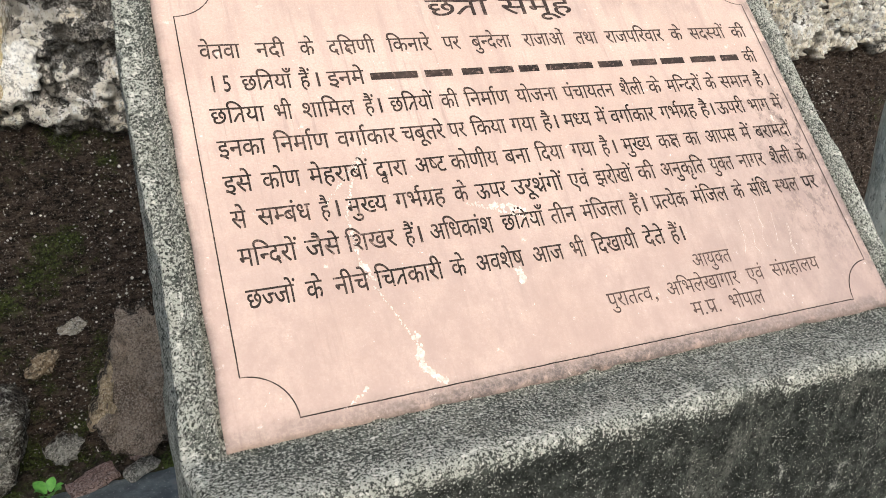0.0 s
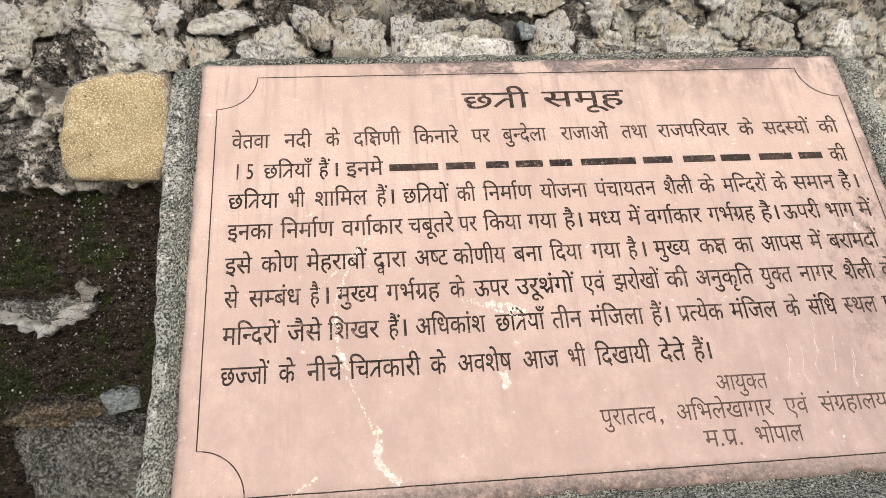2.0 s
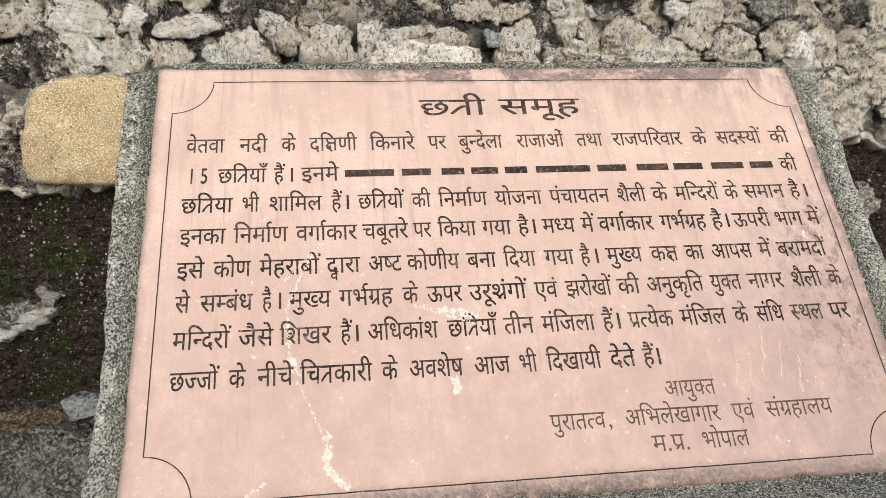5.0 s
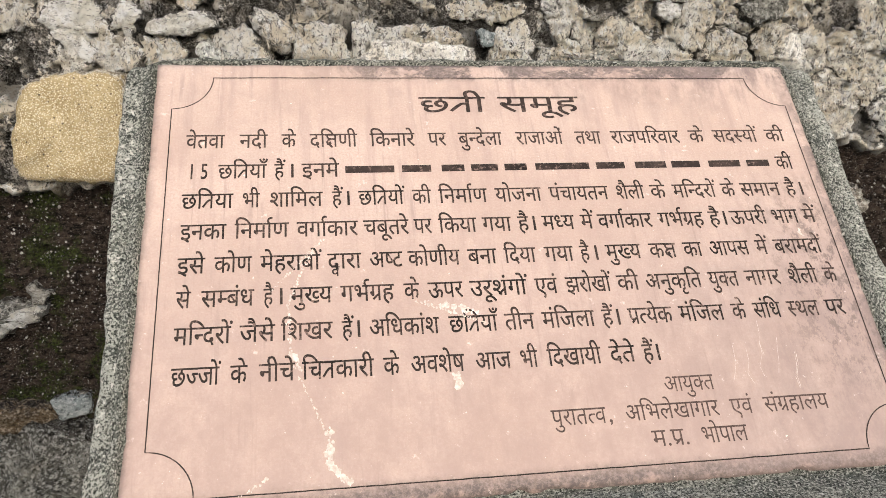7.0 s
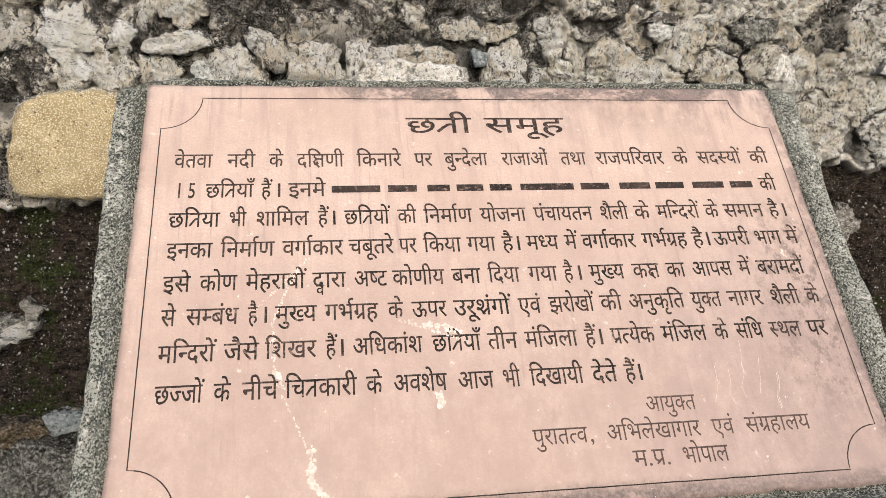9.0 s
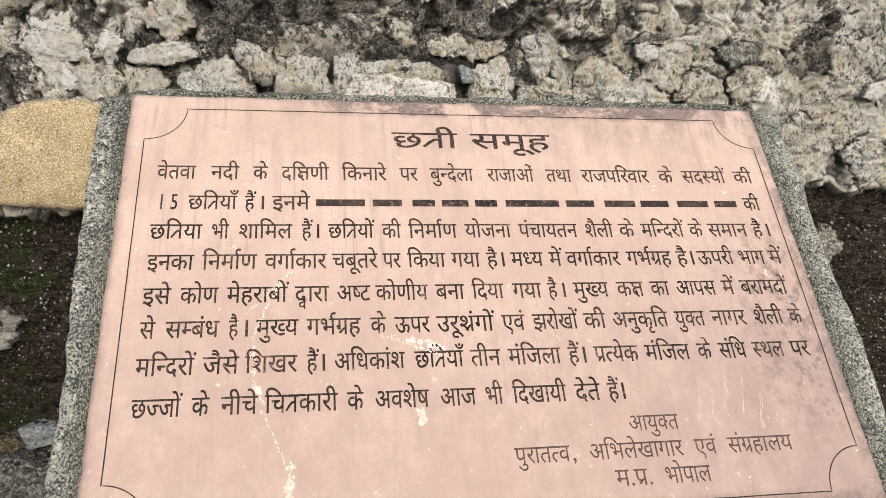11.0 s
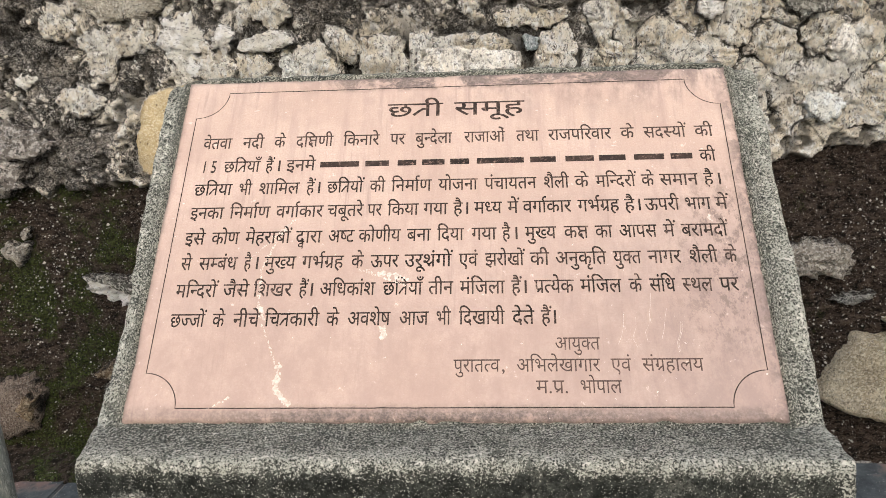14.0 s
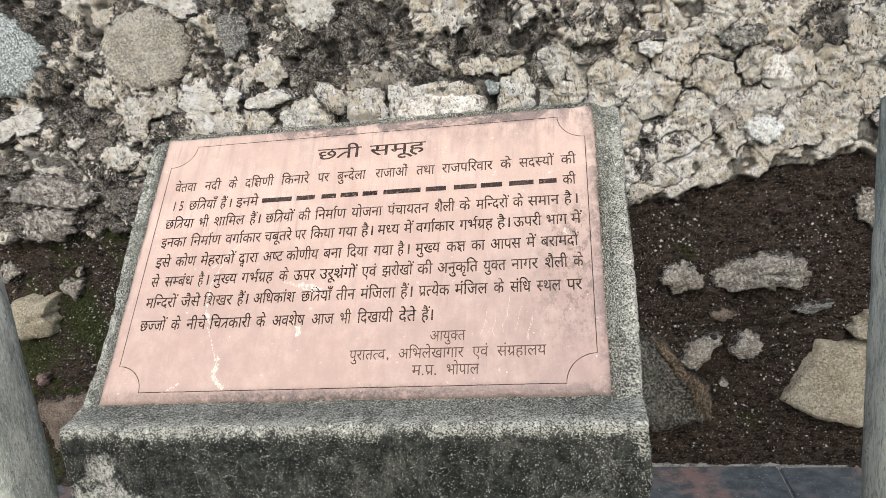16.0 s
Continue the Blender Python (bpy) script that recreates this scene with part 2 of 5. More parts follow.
def lump_material():
    m = Nodes("lime_coated_stone", 0.95, 0.15)
    rim, _, _ = m.attribute("rim")
    col = m.mix(m.step(m.noise(9, 5, 0.65), 0.40, 0.60), (0.82, 0.73, 0.575), (0.95, 0.91, 0.82))
    col = m.mix(m.step(m.noise(55, 6, 0.75, (1, 1, 0.5)), 0.50, 0.57, 0, 0.9), col, (0.97, 0.95, 0.90))
    col = m.mix(m.step(m.noise(30, 8, 0.82, (1, 1, 0.7), 0.3, (4, 4, 0)), 0.54, 0.65, 0, 0.5), col, (0.48, 0.39, 0.275))
    # black algae in the pores, in drifts
    drift = m.step(m.noise(8, 7, 0.75, shift=(2, 8, 0)), 0.38, 0.56, 0.3, 1.0)
    col = m.mix(m.math("MULTIPLY", drift, m.step(m.noise(120, 5, 0.78, (1, 1, 0.6), 0.3, (0, 4, 9)), 0.53, 0.59, 0, 0.94)), col, (0.055, 0.045, 0.034))
    col = m.mix(m.math("MULTIPLY", drift, m.step(m.noise(62, 8, 0.84, (1, 1, 0.7), 0.4, (8, 4, 1)), 0.55, 0.605, 0, 0.9)), col, (0.07, 0.058, 0.045))
    col = m.mix(m.math("MULTIPLY", m.random(), 0.10), col, (0.55, 0.50, 0.42))
    lichen = m.mix(m.step(m.noise(70, 8, 0.8), 0.44, 0.60), (0.018, 0.016, 0.013), (0.28, 0.25, 0.21))
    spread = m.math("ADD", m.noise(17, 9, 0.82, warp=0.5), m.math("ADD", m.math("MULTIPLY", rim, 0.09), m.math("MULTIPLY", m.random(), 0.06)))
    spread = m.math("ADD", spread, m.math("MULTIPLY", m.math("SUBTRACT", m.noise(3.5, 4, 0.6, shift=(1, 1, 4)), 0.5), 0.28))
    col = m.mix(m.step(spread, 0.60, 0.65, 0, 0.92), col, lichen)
    # shade of the gaps painted along each lump's rim, weaker in patches
    gap_shade = m.math("ADD", rim, m.math("MULTIPLY", m.math("SUBTRACT", m.noise(45, 7, 0.8, shift=(3, 3, 3)), 0.5), 1.1))
    shade_patches = m.step(m.noise(6, 5, 0.65, shift=(9, 2, 5)), 0.38, 0.52, 0.3, 0.95)
    col = m.mix(m.math("MULTIPLY", shade_patches, m.step(gap_shade, 0.84, 1.02)), col, (0.035, 0.029, 0.023))
    return m.done(col, m.math("ADD", m.math("MULTIPLY", m.noise(38, 9, 0.85), 1.6), m.noise(130, 6, 0.8)), 1.0, 0.013)


def rubble():
    m = Nodes("lime_rubble_and_soil", 0.95, 0.15)
    pale, soil, crevice_shade = m.attribute("cover")
    lime = lime_colour(m)
    lichen = m.mix(m.step(m.noise(26, 8, 0.8), 0.42, 0.64), (0.014, 0.0125, 0.011), (0.17, 0.153, 0.132))
    lichen = m.mix(m.step(m.noise(60, 7, 0.8, (1, 1, 0.45), 0.3, (2, 6, 1)), 0.52, 0.60, 0, 0.55), lichen, (0.40, 0.355, 0.30))
    lichen = m.mix(m.step(m.noise(13, 8, 0.78, (1.5, 1, 0.6), 0.6, (5, 2, 3)), 0.50, 0.60, 0, 0.7), lichen, (0.36, 0.32, 0.27))
    lichen = m.mix(m.step(m.noise(80, 7, 0.8, (0.6, 1, 1.2), 0.5, (1, 9, 3)), 0.54, 0.60, 0, 0.7), lichen, (0.66, 0.62, 0.55))
    lichen = m.mix(m.step(m.noise(190, 4, 0.72), 0.52, 0.59, 0, 0.65), lichen, (0.60, 0.57, 0.51))
    lichen = m.mix(m.step(m.noise(210, 4, 0.72, shift=(4, 1, 7)), 0.53, 0.59, 0, 0.85), lichen, (0.015, 0.014, 0.012))
    fray = m.math("ADD", pale, m.math("ADD", m.math("MULTIPLY", m.math("SUBTRACT", m.noise(17, 6, 0.75, warp=0.4), 0.5), 1.5), m.math("MULTIPLY", m.math("SUBTRACT", m.noise(60, 8, 0.8), 0.5), 1.6)))
    col = m.mix(m.step(fray, 0.38, 0.47), lichen, lime)
    # painted shade: near-black colour where gaps and pits sink into the wall
    col = m.mix(m.math("MULTIPLY", crevice_shade, 0.9), col, (0.014, 0.012, 0.010))
    earth = m.mix(m.step(m.noise(40, 8, 0.85, (0.8, 1, 1.5)), 0.42, 0.62), (0.0055, 0.004, 0.0032), (0.080, 0.057, 0.043))
    earth = m.mix(m.step(m.noise(170, 4, 0.7), 0.56, 0.62, 0, 0.8), earth, (0.17, 0.135, 0.105))
    earth = m.mix(m.step(m.noise(75, 6, 0.8, (0.35, 1, 2.2), 0.3, (1, 2, 6)), 0.52, 0.60, 0, 0.7), earth, (0.105, 0.078, 0.058))
    moss = m.step(m.math("ADD", m.noise(4.5, 7, 0.7), m.step(m.axis(0), 0.4, -1.2, -0.06, 0.07)), 0.53, 0.62, 0, 0.8)
    earth = m.mix(moss, earth, m.mix(m.step(m.noise(150, 5, 0.7), 0.42, 0.62), (0.012, 0.017, 0.005), (0.075, 0.098, 0.022)))
    earth = m.mix(m.step(m.noise(170, 3, 0.6), 0.645, 0.69), earth, (0.42, 0.39, 0.34))
    col = m.mix(soil, col, earth)
    return m.done(col, m.math("ADD", m.noise(110, 9, 0.85), m.math("MULTIPLY", m.noise(45, 9, 0.8, shift=(3, 1, 1)), 1.4)), 1.0, 0.012)


def stone_material(name, a, b, speck, grain=160, dark=0.5, creep=0.15):
    m = Nodes(name, 0.9, 0.2)
    rim, _, _ = m.attribute("rim")
    col = m.mix(m.step(m.noise(11, 6), 0.38, 0.62), a, b)
    col = m.mix(m.step(m.noise(34, 8, 0.8, (0.6, 1, 1.6)), 0.46, 0.58, 0, 0.2 + 0.7 * dark), col, tuple(c * 0.45 for c in a))
    col = m.mix(m.step(m.noise(grain * 0.9, 4, 0.75), 0.5, 0.56, 0, 0.9), col, speck)
    col = m.mix(m.step(m.noise(20, 9, 0.82, shift=(4, 0, 1)), 0.52, 0.60, 0, dark), col, (0.045, 0.04, 0.034))
    col = m.mix(m.step(m.noise(grain, 4, 0.75, shift=(2, 2, 2)), 0.54, 0.60, 0, min(0.9, 0.45 + dark)), col, tuple(c * 0.22 for c in a))
    # earth and lichen that creep in from the edge
    ring = m.math("ADD", m.math("MULTIPLY", rim, creep), m.noise(34, 10, 0.88, warp=0.6))
    col = m.mix(m.step(ring, 0.60, 0.64), col, m.mix(m.step(m.noise(90, 5, 0.8), 0.45, 0.62), (0.016, 0.013, 0.010), (0.14, 0.12, 0.10)))
    return m.done(col, m.math("ADD", m.math("MULTIPLY", m.noise(24, 8, 0.8, (0.7, 1, 1.5)), 2.4), m.noise(80, 9, 0.88)), 1.0, 0.016)


def yellow_sandstone():
    m = Nodes("yellow_sandstone", 0.9, 0.2)
    rim, _, _ = m.attribute("rim")
    col = m.mix(m.step(m.noise(11, 6), 0.38, 0.62), (0.43, 0.325, 0.165), (0.60, 0.475, 0.265))
    col = m.mix(m.step(m.cells(240), 0.46, 0.30, 0, 0.8), col, (0.90, 0.82, 0.62))
    col = m.mix(m.step(m.cells(175), 0.30, 0.18, 0, 0.85), col, (0.24, 0.165, 0.08))
    col = m.mix(m.step(m.cells(52), 0.15, 0.09, 0, 0.9), col, (0.09, 0.065, 0.038))
    lime = m.math("ADD", rim, m.math("MULTIPLY", m.math("SUBTRACT", m.noise(30, 8, 0.8), 0.5), 1.4))
    col = m.mix(m.step(lime, 0.72, 0.95, 0, 0.8), col, m.mix(m.step(m.noise(90, 5, 0.8), 0.46, 0.58), (0.12, 0.10, 0.08), (0.78, 0.74, 0.66)))
    return m.done(col, m.math("ADD", m.noise(200, 4, 0.7), m.noise(40, 7, 0.75)), 1.0, 0.008)


def plain(name, a, b, scale=40, rough=0.85, bump=0.2):
    m = Nodes(name, rough, 0.3)
    col = m.mix(m.step(m.noise(scale, 6, 0.65), 0.35, 0.68), a, b)
    return m.done(col, m.noise(scale * 3, 6), bump, 0.004)


def post_material():
    m = Nodes("weathered_grey_stone", 0.85, 0.25)
    col = m.mix(m.step(m.noise(7, 7, 0.7, (1, 1, 0.35)), 0.40, 0.60), (0.38, 0.40, 0.345), (0.68, 0.685, 0.60))
    col = m.mix(m.step(m.noise(30, 8, 0.8, (1, 1, 0.3)), 0.46, 0.6, 0, 0.7), col, (0.24, 0.265, 0.235))
    col = m.mix(m.step(m.noise(160, 5, 0.75, (1, 1, 0.4)), 0.51, 0.6, 0, 0.6), col, (0.76, 0.77, 0.70))
    col = m.mix(m.step(m.noise(110, 6, 0.8, (1, 1, 0.45), shift=(2, 0, 0)), 0.54, 0.62, 0, 0.7), col, (0.12, 0.13, 0.115))
    top = m.math("MULTIPLY", m.step(m.axis(2), 1.05, 1.2), m.step(m.noise(12, 6, 0.7, (1, 1, 0.2)), 0.4, 0.55))
    col = m.mix(m.math("MULTIPLY", top, 0.8), col, (0.03, 0.03, 0.03))
    return m.done(col, m.math("ADD", m.noise(120, 8, 0.75, (1, 1, 0.3)), m.noise(26, 7, 0.75, (1, 1, 0.5))), 0.8, 0.008)


def bank_material():
    m = Nodes("dark_mossy_earth", 0.95, 0.15)
    col = m.mix(m.step(m.noise(40, 8, 0.85), 0.42, 0.62), (0.010, 0.008, 0.006), (0.080, 0.060, 0.046))
    moss = m.step(m.noise(7, 7, 0.75), 0.46, 0.58, 0, 0.85)
    col = m.mix(moss, col, m.mix(m.step(m.noise(150, 5, 0.7), 0.42, 0.62), (0.012, 0.018, 0.005), (0.070, 0.098, 0.022)))
    col = m.mix(m.step(m.noise(110, 4, 0.7), 0.62, 0.67, 0, 0.8), col, (0.34, 0.31, 0.26))
    return m.done(col, m.noise(70, 9, 0.85), 1.0, 0.012)


def slate():
    m = Nodes("dark_slate_slab", 0.5, 0.4)
    col = m.mix(m.step(m.noise(18, 7, 0.7), 0.38, 0.64), (0.055, 0.066, 0.072), (0.13, 0.145, 0.148))
    col = m.mix(m.step(m.noise(4.5, 5, 0.6), 0.54, 0.64, 0, 0.8), col, (0.25, 0.165, 0.14))
    col = m.mix(m.step(m.noise(150, 3, 0.6), 0.64, 0.7), col, (0.42, 0.42, 0.40))
    return m.done(col, m.noise(60, 7), 0.3, 0.004)


def engraved(name="engraved_dark_letter", fade=0.0):
    m = Nodes(name, 0.8, 0.2)
    col = m.mix(m.step(m.noise(55, 5, 0.7), 0.42, 0.72), (0.012, 0.009, 0.007), (0.050, 0.033, 0.026))
    col = m.mix(m.math("ADD", m.math("MULTIPLY", m.random(), 0.10), fade), col, (0.26, 0.17, 0.14))
    # paint that has flaked out of the cuts
    flake = m.math("MULTIPLY", m.step(m.noise(5, 4, 0.6, shift=(4, 2, 0)), 0.38, 0.60, 0.25, 1.0), m.step(m.noise(150, 4, 0.7), 0.54, 0.64, 0, 0.6))
    col = m.mix(flake, col, (0.31, 0.21, 0.17))
    return m.done(col)


PLAQUE = sandstone_plaque()
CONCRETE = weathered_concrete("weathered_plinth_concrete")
RUBBLE = rubble()
POST = post_material()
INK = engraved()
FADED = engraved("faded_engraved_letter", 0.22)
WORN = engraved("worn_engraved_letter", 0.10)
YELLOW = yellow_sandstone()
TAN = stone_material("tan_stone", (0.40, 0.35, 0.28), (0.60, 0.54, 0.445), (0.84, 0.80, 0.71), 110, 0.42)
BOULDER = stone_material("tan_boulder_stone", (0.56, 0.50, 0.39), (0.77, 0.71, 0.58), (0.90, 0.86, 0.76), 170, 0.26, 0.12)
VEINED = stone_material("veined_pale_stone", (0.30, 0.26, 0.22), (0.56, 0.51, 0.44), (0.82, 0.78, 0.71), 70, 0.5)
GREY = stone_material("grey_stone", (0.20, 0.195, 0.175), (0.46, 0.45, 0.40), (0.66, 0.64, 0.58), 190, 0.6)
PALE = stone_material("pale_stone", (0.38, 0.34, 0.27), (0.58, 0.54, 0.45), (0.68, 0.65, 0.58), 170, 0.5)
SAND = stone_material("sandy_stone", (0.58, 0.49, 0.33), (0.74, 0.655, 0.475), (0.88, 0.81, 0.65), 150, 0.18, 0.04)
WHITE = lime_crust("white_lime_crust", (0.86, 0.84, 0.79), 0.35)
BLUEWHITE = lime_crust("bluish_lime_crust", (0.60, 0.68, 0.70), 0.40)
LICHEN = blue_lichen()
LUMP = lump_material()
CHALK = chalk()
PINK = stone_material("pink_stone", (0.30, 0.20, 0.18), (0.44, 0.31, 0.27), (0.56, 0.44, 0.40), 170, 0.5)
MOSSY = stone_material("dark_mossy_grey_stone", (0.15, 0.14, 0.115), (0.40, 0.38, 0.32), (0.70, 0.68, 0.60), 110, 0.55)
BLUE = stone_material("blue_grey_lichened_stone", (0.40, 0.46, 0.45), (0.62, 0.67, 0.65), (0.82, 0.84, 0.82), 110, 0.25)
OCHRE = stone_material("ochre_stone", (0.22, 0.155, 0.09), (0.40, 0.30, 0.19), (0.58, 0.48, 0.34), 110, 0.6)
DARK = stone_material("dark_grey_stone", (0.085, 0.082, 0.068), (0.20, 0.19, 0.158), (0.40, 0.38, 0.32), 130, 0.5)
UMBER = stone_material("dark_ochre_stone", (0.12, 0.088, 0.055), (0.24, 0.18, 0.12), (0.40, 0.32, 0.22), 130, 0.5)
VEIN = stone_material("pale_ochre_vein", (0.42, 0.32, 0.20), (0.60, 0.48, 0.32), (0.72, 0.61, 0.44), 150, 0.3)
BROWN = stone_material("brown_stone", (0.22, 0.165, 0.125), (0.38, 0.305, 0.24), (0.47, 0.40, 0.33), 210, 0.4)
LIME = plain("white_lime_splash", (0.47, 0.385, 0.32), (0.72, 0.63, 0.55), 160)
GRIT = plain("pale_grit", (0.36, 0.33, 0.28), (0.70, 0.66, 0.58), 55)
SLATE = slate()
BANK = bank_material()
EARTH = plain("bare_earth", (0.05, 0.04, 0.03), (0.13, 0.105, 0.08), 3, 0.95, 0.5)
LEAF = plain("green_leaf", (0.06, 0.19, 0.03), (0.12, 0.30, 0.05), 60, 0.5)


# ---- tools for meshes ----
def part(name, bm, material, parent=None, label="", smooth=True):
    me = bpy.data.meshes.new(name)
    bm.to_mesh(me)
    bm.free()
    me.materials.append(material)
    if smooth:
        me.shade_smooth()
    ob = new(name, me)
    if parent is not None:
        ob.parent = parent
    if label:
        ob["label"] = label
    return ob


def mesh_of(name, verts, faces, material, parent=None, smooth=True):
    me = bpy.data.meshes.new(name)
    me.from_pydata([tuple(map(float, v)) for v in verts], [], faces)
    me.materials.append(material)
    if smooth:
        me.shade_smooth()
    ob = new(name, me)
    ob.parent = parent
    return ob


def lattice(ix, iz, seed):
    """Random numbers in 0..1 for whole-number cells, the same at every build."""
    h = (ix.astype(np.int64) * 374761393 + iz.astype(np.int64) * 668265263 + seed * 974634777) & 0xFFFFFFFF
    h = ((h ^ (h >> 13)) * 1274126177) & 0xFFFFFFFF
    return ((h ^ (h >> 16)) & 0xFFFF) / 65535.0


def smooth01(a, lo, hi):
    k = np.clip((a - lo) / (hi - lo), 0, 1)
    return k * k * (3 - 2 * k)


def value_noise(x, z, seed):
    ix, iz = np.floor(x), np.floor(z)
    fx, fz = x - ix, z - iz
    fx, fz = fx * fx * (3 - 2 * fx), fz * fz * (3 - 2 * fz)
    a, b = lattice(ix, iz, seed), lattice(ix + 1, iz, seed)
    c, d = lattice(ix, iz + 1, seed), lattice(ix + 1, iz + 1, seed)
    return (a + (b - a) * fx) * (1 - fz) + (c + (d - c) * fx) * fz


def fbm(x, z, seed, octaves=4, gain=0.5):
    total, amp, full = 0, 1.0, 0
    for k in range(octaves):
        total = total + amp * value_noise(x * 2 ** k + 17.3 * k, z * 2 ** k + 5.1 * k, seed + k)
        full += amp
        amp *= gain
    return total / full


def cell_noise(x, z, seed):
    """Distances to the nearest and the second nearest of scattered points, and the nearest one's number."""
    ix, iz = np.floor(x), np.floor(z)
    d1, d2, who = np.full(x.shape, 9.0), np.full(x.shape, 9.0), np.zeros(x.shape)
    for a in (-1, 0, 1):
        for b in (-1, 0, 1):
            cx, cz = ix + a, iz + b
            px, pz = cx + lattice(cx, cz, seed), cz + lattice(cx, cz, seed + 7)
            d = np.hypot(px - x, pz - z)
            near = d < d1
            d2 = np.where(near, d1, np.minimum(d2, d))
            who = np.where(near, lattice(cx, cz, seed + 13), who)
            d1 = np.where(near, d, d1)
    return d1, d2, who


# ---- ground ----
ground = tagged(mesh_of("ground", [(-300, -300, -0.03), (300, -300, -0.03), (300, 300, -0.03), (-300, 300, -0.03)], [(0, 1, 2, 3)], EARTH, smooth=False),
                "bare brown earth round the paved strip", "ground", kind="structure")


# ---- the rubble wall ----
def soil_line(x):
    """Height at which the lime render breaks off over the bare, mossy core."""
    base = 0.912 - 0.03 * np.exp(-((x - 0.66) / 0.09) ** 2) + 0.085 * smooth01(x, 0.68, 1.08) + 0.05 * (fbm(x * 4, x * 0 + 3, 51, 3) - 0.5)
    return base + 0.03 * (value_noise(x * 18, x * 0, 52) - 0.5)


def build_wall(x0, x1, z0, z1, step, name):
    xs, zs = np.linspace(x0, x1, round((x1 - x0) / step) + 1), np.linspace(z0, z1, round((z1 - z0) / step) + 1)
    X, Z = np.meshgrid(xs, zs)
    wx = X + 0.11 * (fbm(X * 9, Z * 9, 3, 4) - 0.5)
    wz = Z + 0.11 * (fbm(X * 9, Z * 9, 4, 4) - 0.5)
    nx, nz = X + 0.06 * (fbm(X * 12, Z * 12, 6, 3) - 0.5), Z + 0.06 * (fbm(X * 12, Z * 12, 7, 3) - 0.5)
    d1, d2, who = cell_noise(nx * 11, nz * 13, 21)
    edge = d2 - d1
    e1, e2, who2 = cell_noise(nx * 32, nz * 36, 22)
    edge2 = e2 - e1
    f1, f2, who3 = cell_noise(nx * 78, nz * 84, 23)
    line = soil_line(X) + 0.055 * (fbm(X * 30, Z * 30, 41, 3) - 0.5)
    soil = smooth01(line - Z, -0.008, 0.010)
    rough = fbm(X * 14, Z * 14, 39, 5, 0.62)
    many = smooth01(fbm(X * 2.3, Z * 2.3, 38, 2), 0.35, 0.62)
    lump = smooth01(edge, 0.0, 0.2) * (0.2 + 0.8 * who) * many
    fine = fbm(X * 60, Z * 60, 31, 3, 0.7)
    coarse = fbm(X * 3, Z * 3, 33, 4)
    pits = smooth01(fbm(X * 24, Z * 24, 37, 4), 0.57, 0.66)
    crinkle = 1 - np.abs(2 * fbm(nx * 26, nz * 18, 71, 4, 0.6) - 1)
    crinkle2 = 1 - np.abs(2 * fbm(wx * 70, wz * 55, 72, 2, 0.6) - 1)
    bed = 1 - 0.8 * np.exp(-((Z - 1.25) / 0.11) ** 4) * smooth01(X, -0.75, -0.6)
    calm = 1 - 0.55 * smooth01(X, 0.3, 0.7) * (1 - smooth01(Z, 1.35, 1.5))
    chips = 0.016 * (who2 - 0.5) * smooth01(edge2, 0.0, 0.14) + 0.009 * (who3 - 0.5) * smooth01(f2 - f1, 0.0, 0.2)
    upper = 0.05 * (coarse - 0.5) + bed * (chips * (0.45 + 0.55 * calm) + calm * 0.022 * (crinkle - 0.7) + 0.009 * crinkle2 + 0.016 * lump + 0.016 * fine + calm * 0.045 * (rough - 0.5) - 0.020 * pits)
    lower = 0.007 * (who3 - 0.5) + 0.045 * fbm(X * 22, Z * 26, 35, 5, 0.75) + 0.008 * crinkle2 + 0.035 * (coarse - 0.5) - 0.052
    Y = 1.075 - (upper * (1 - soil) + lower * soil)
    # where the lime still shows pale under the black lichen
    row = np.exp(-((Z - 1.25) / 0.085) ** 2) * smooth01(X, -1.0, -0.8)
    right = smooth01(X, 0.3, 0.75) * (1 - 0.2 * smooth01(Z, 1.38, 1.6))
    left = (1 - smooth01(X, -0.8, -0.5)) * -0.06
    band = np.exp(-((Z - 1.45) / 0.11) ** 2) * smooth01(X, -0.55, -0.35) * (1 - smooth01(X, 0.2, 0.8))
    streaky = fbm(nx * 7, nz * 6, 61, 5, 0.62)
    pale = 0.475 + 0.9 * (rough - 0.5) + 0.10 * row + 0.16 * right + left - 0.62 * band + 2.1 * (streaky - 0.5) + 0.35 * (who - 0.5) * many + 0.5 * (crinkle - 0.72) + 0.45 * (who2 - 0.5) + 0.30 * (who3 - 0.5)
    pale = pale - 0.16 * (1 - smooth01(X, -0.4, 0.1)) * smooth01(X, -1.5, -1.2)
    pale = np.clip(pale + 0.16 * smooth01(Z, 1.50, 1.66), 0, 1)
    # shade put into the colour: gaps between stones, pits, the bed behind lumps
    crevice_shade = (1 - smooth01(edge + 0.10 * (fine - 0.5), 0.015, 0.075)) * np.maximum(many, smooth01(X, 0.2, 0.5)) * smooth01(fbm(X * 5, Z * 5, 63, 3), 0.30, 0.46)
    crevice_shade = np.maximum(crevice_shade, np.maximum(pits * 0.8, (1 - bed) * 1.2 * smooth01(fbm(X * 16, Z * 16, 64, 3), 0.36, 0.46)))
    crevice_shade = np.clip(crevice_shade, 0, 1)
    n, k = X.shape
    verts = np.stack([X, Y, Z], -1).reshape(-1, 3)
    idx = np.arange(n * k).reshape(n, k)
    quads = np.stack([idx[:-1, :-1], idx[:-1, 1:], idx[1:, 1:], idx[1:, :-1]], -1).reshape(-1, 4)
    me = bpy.data.meshes.new(name)
    me.vertices.add(len(verts)), me.loops.add(quads.size), me.polygons.add(len(quads))
    me.vertices.foreach_set("co", verts.astype(np.float32).ravel())
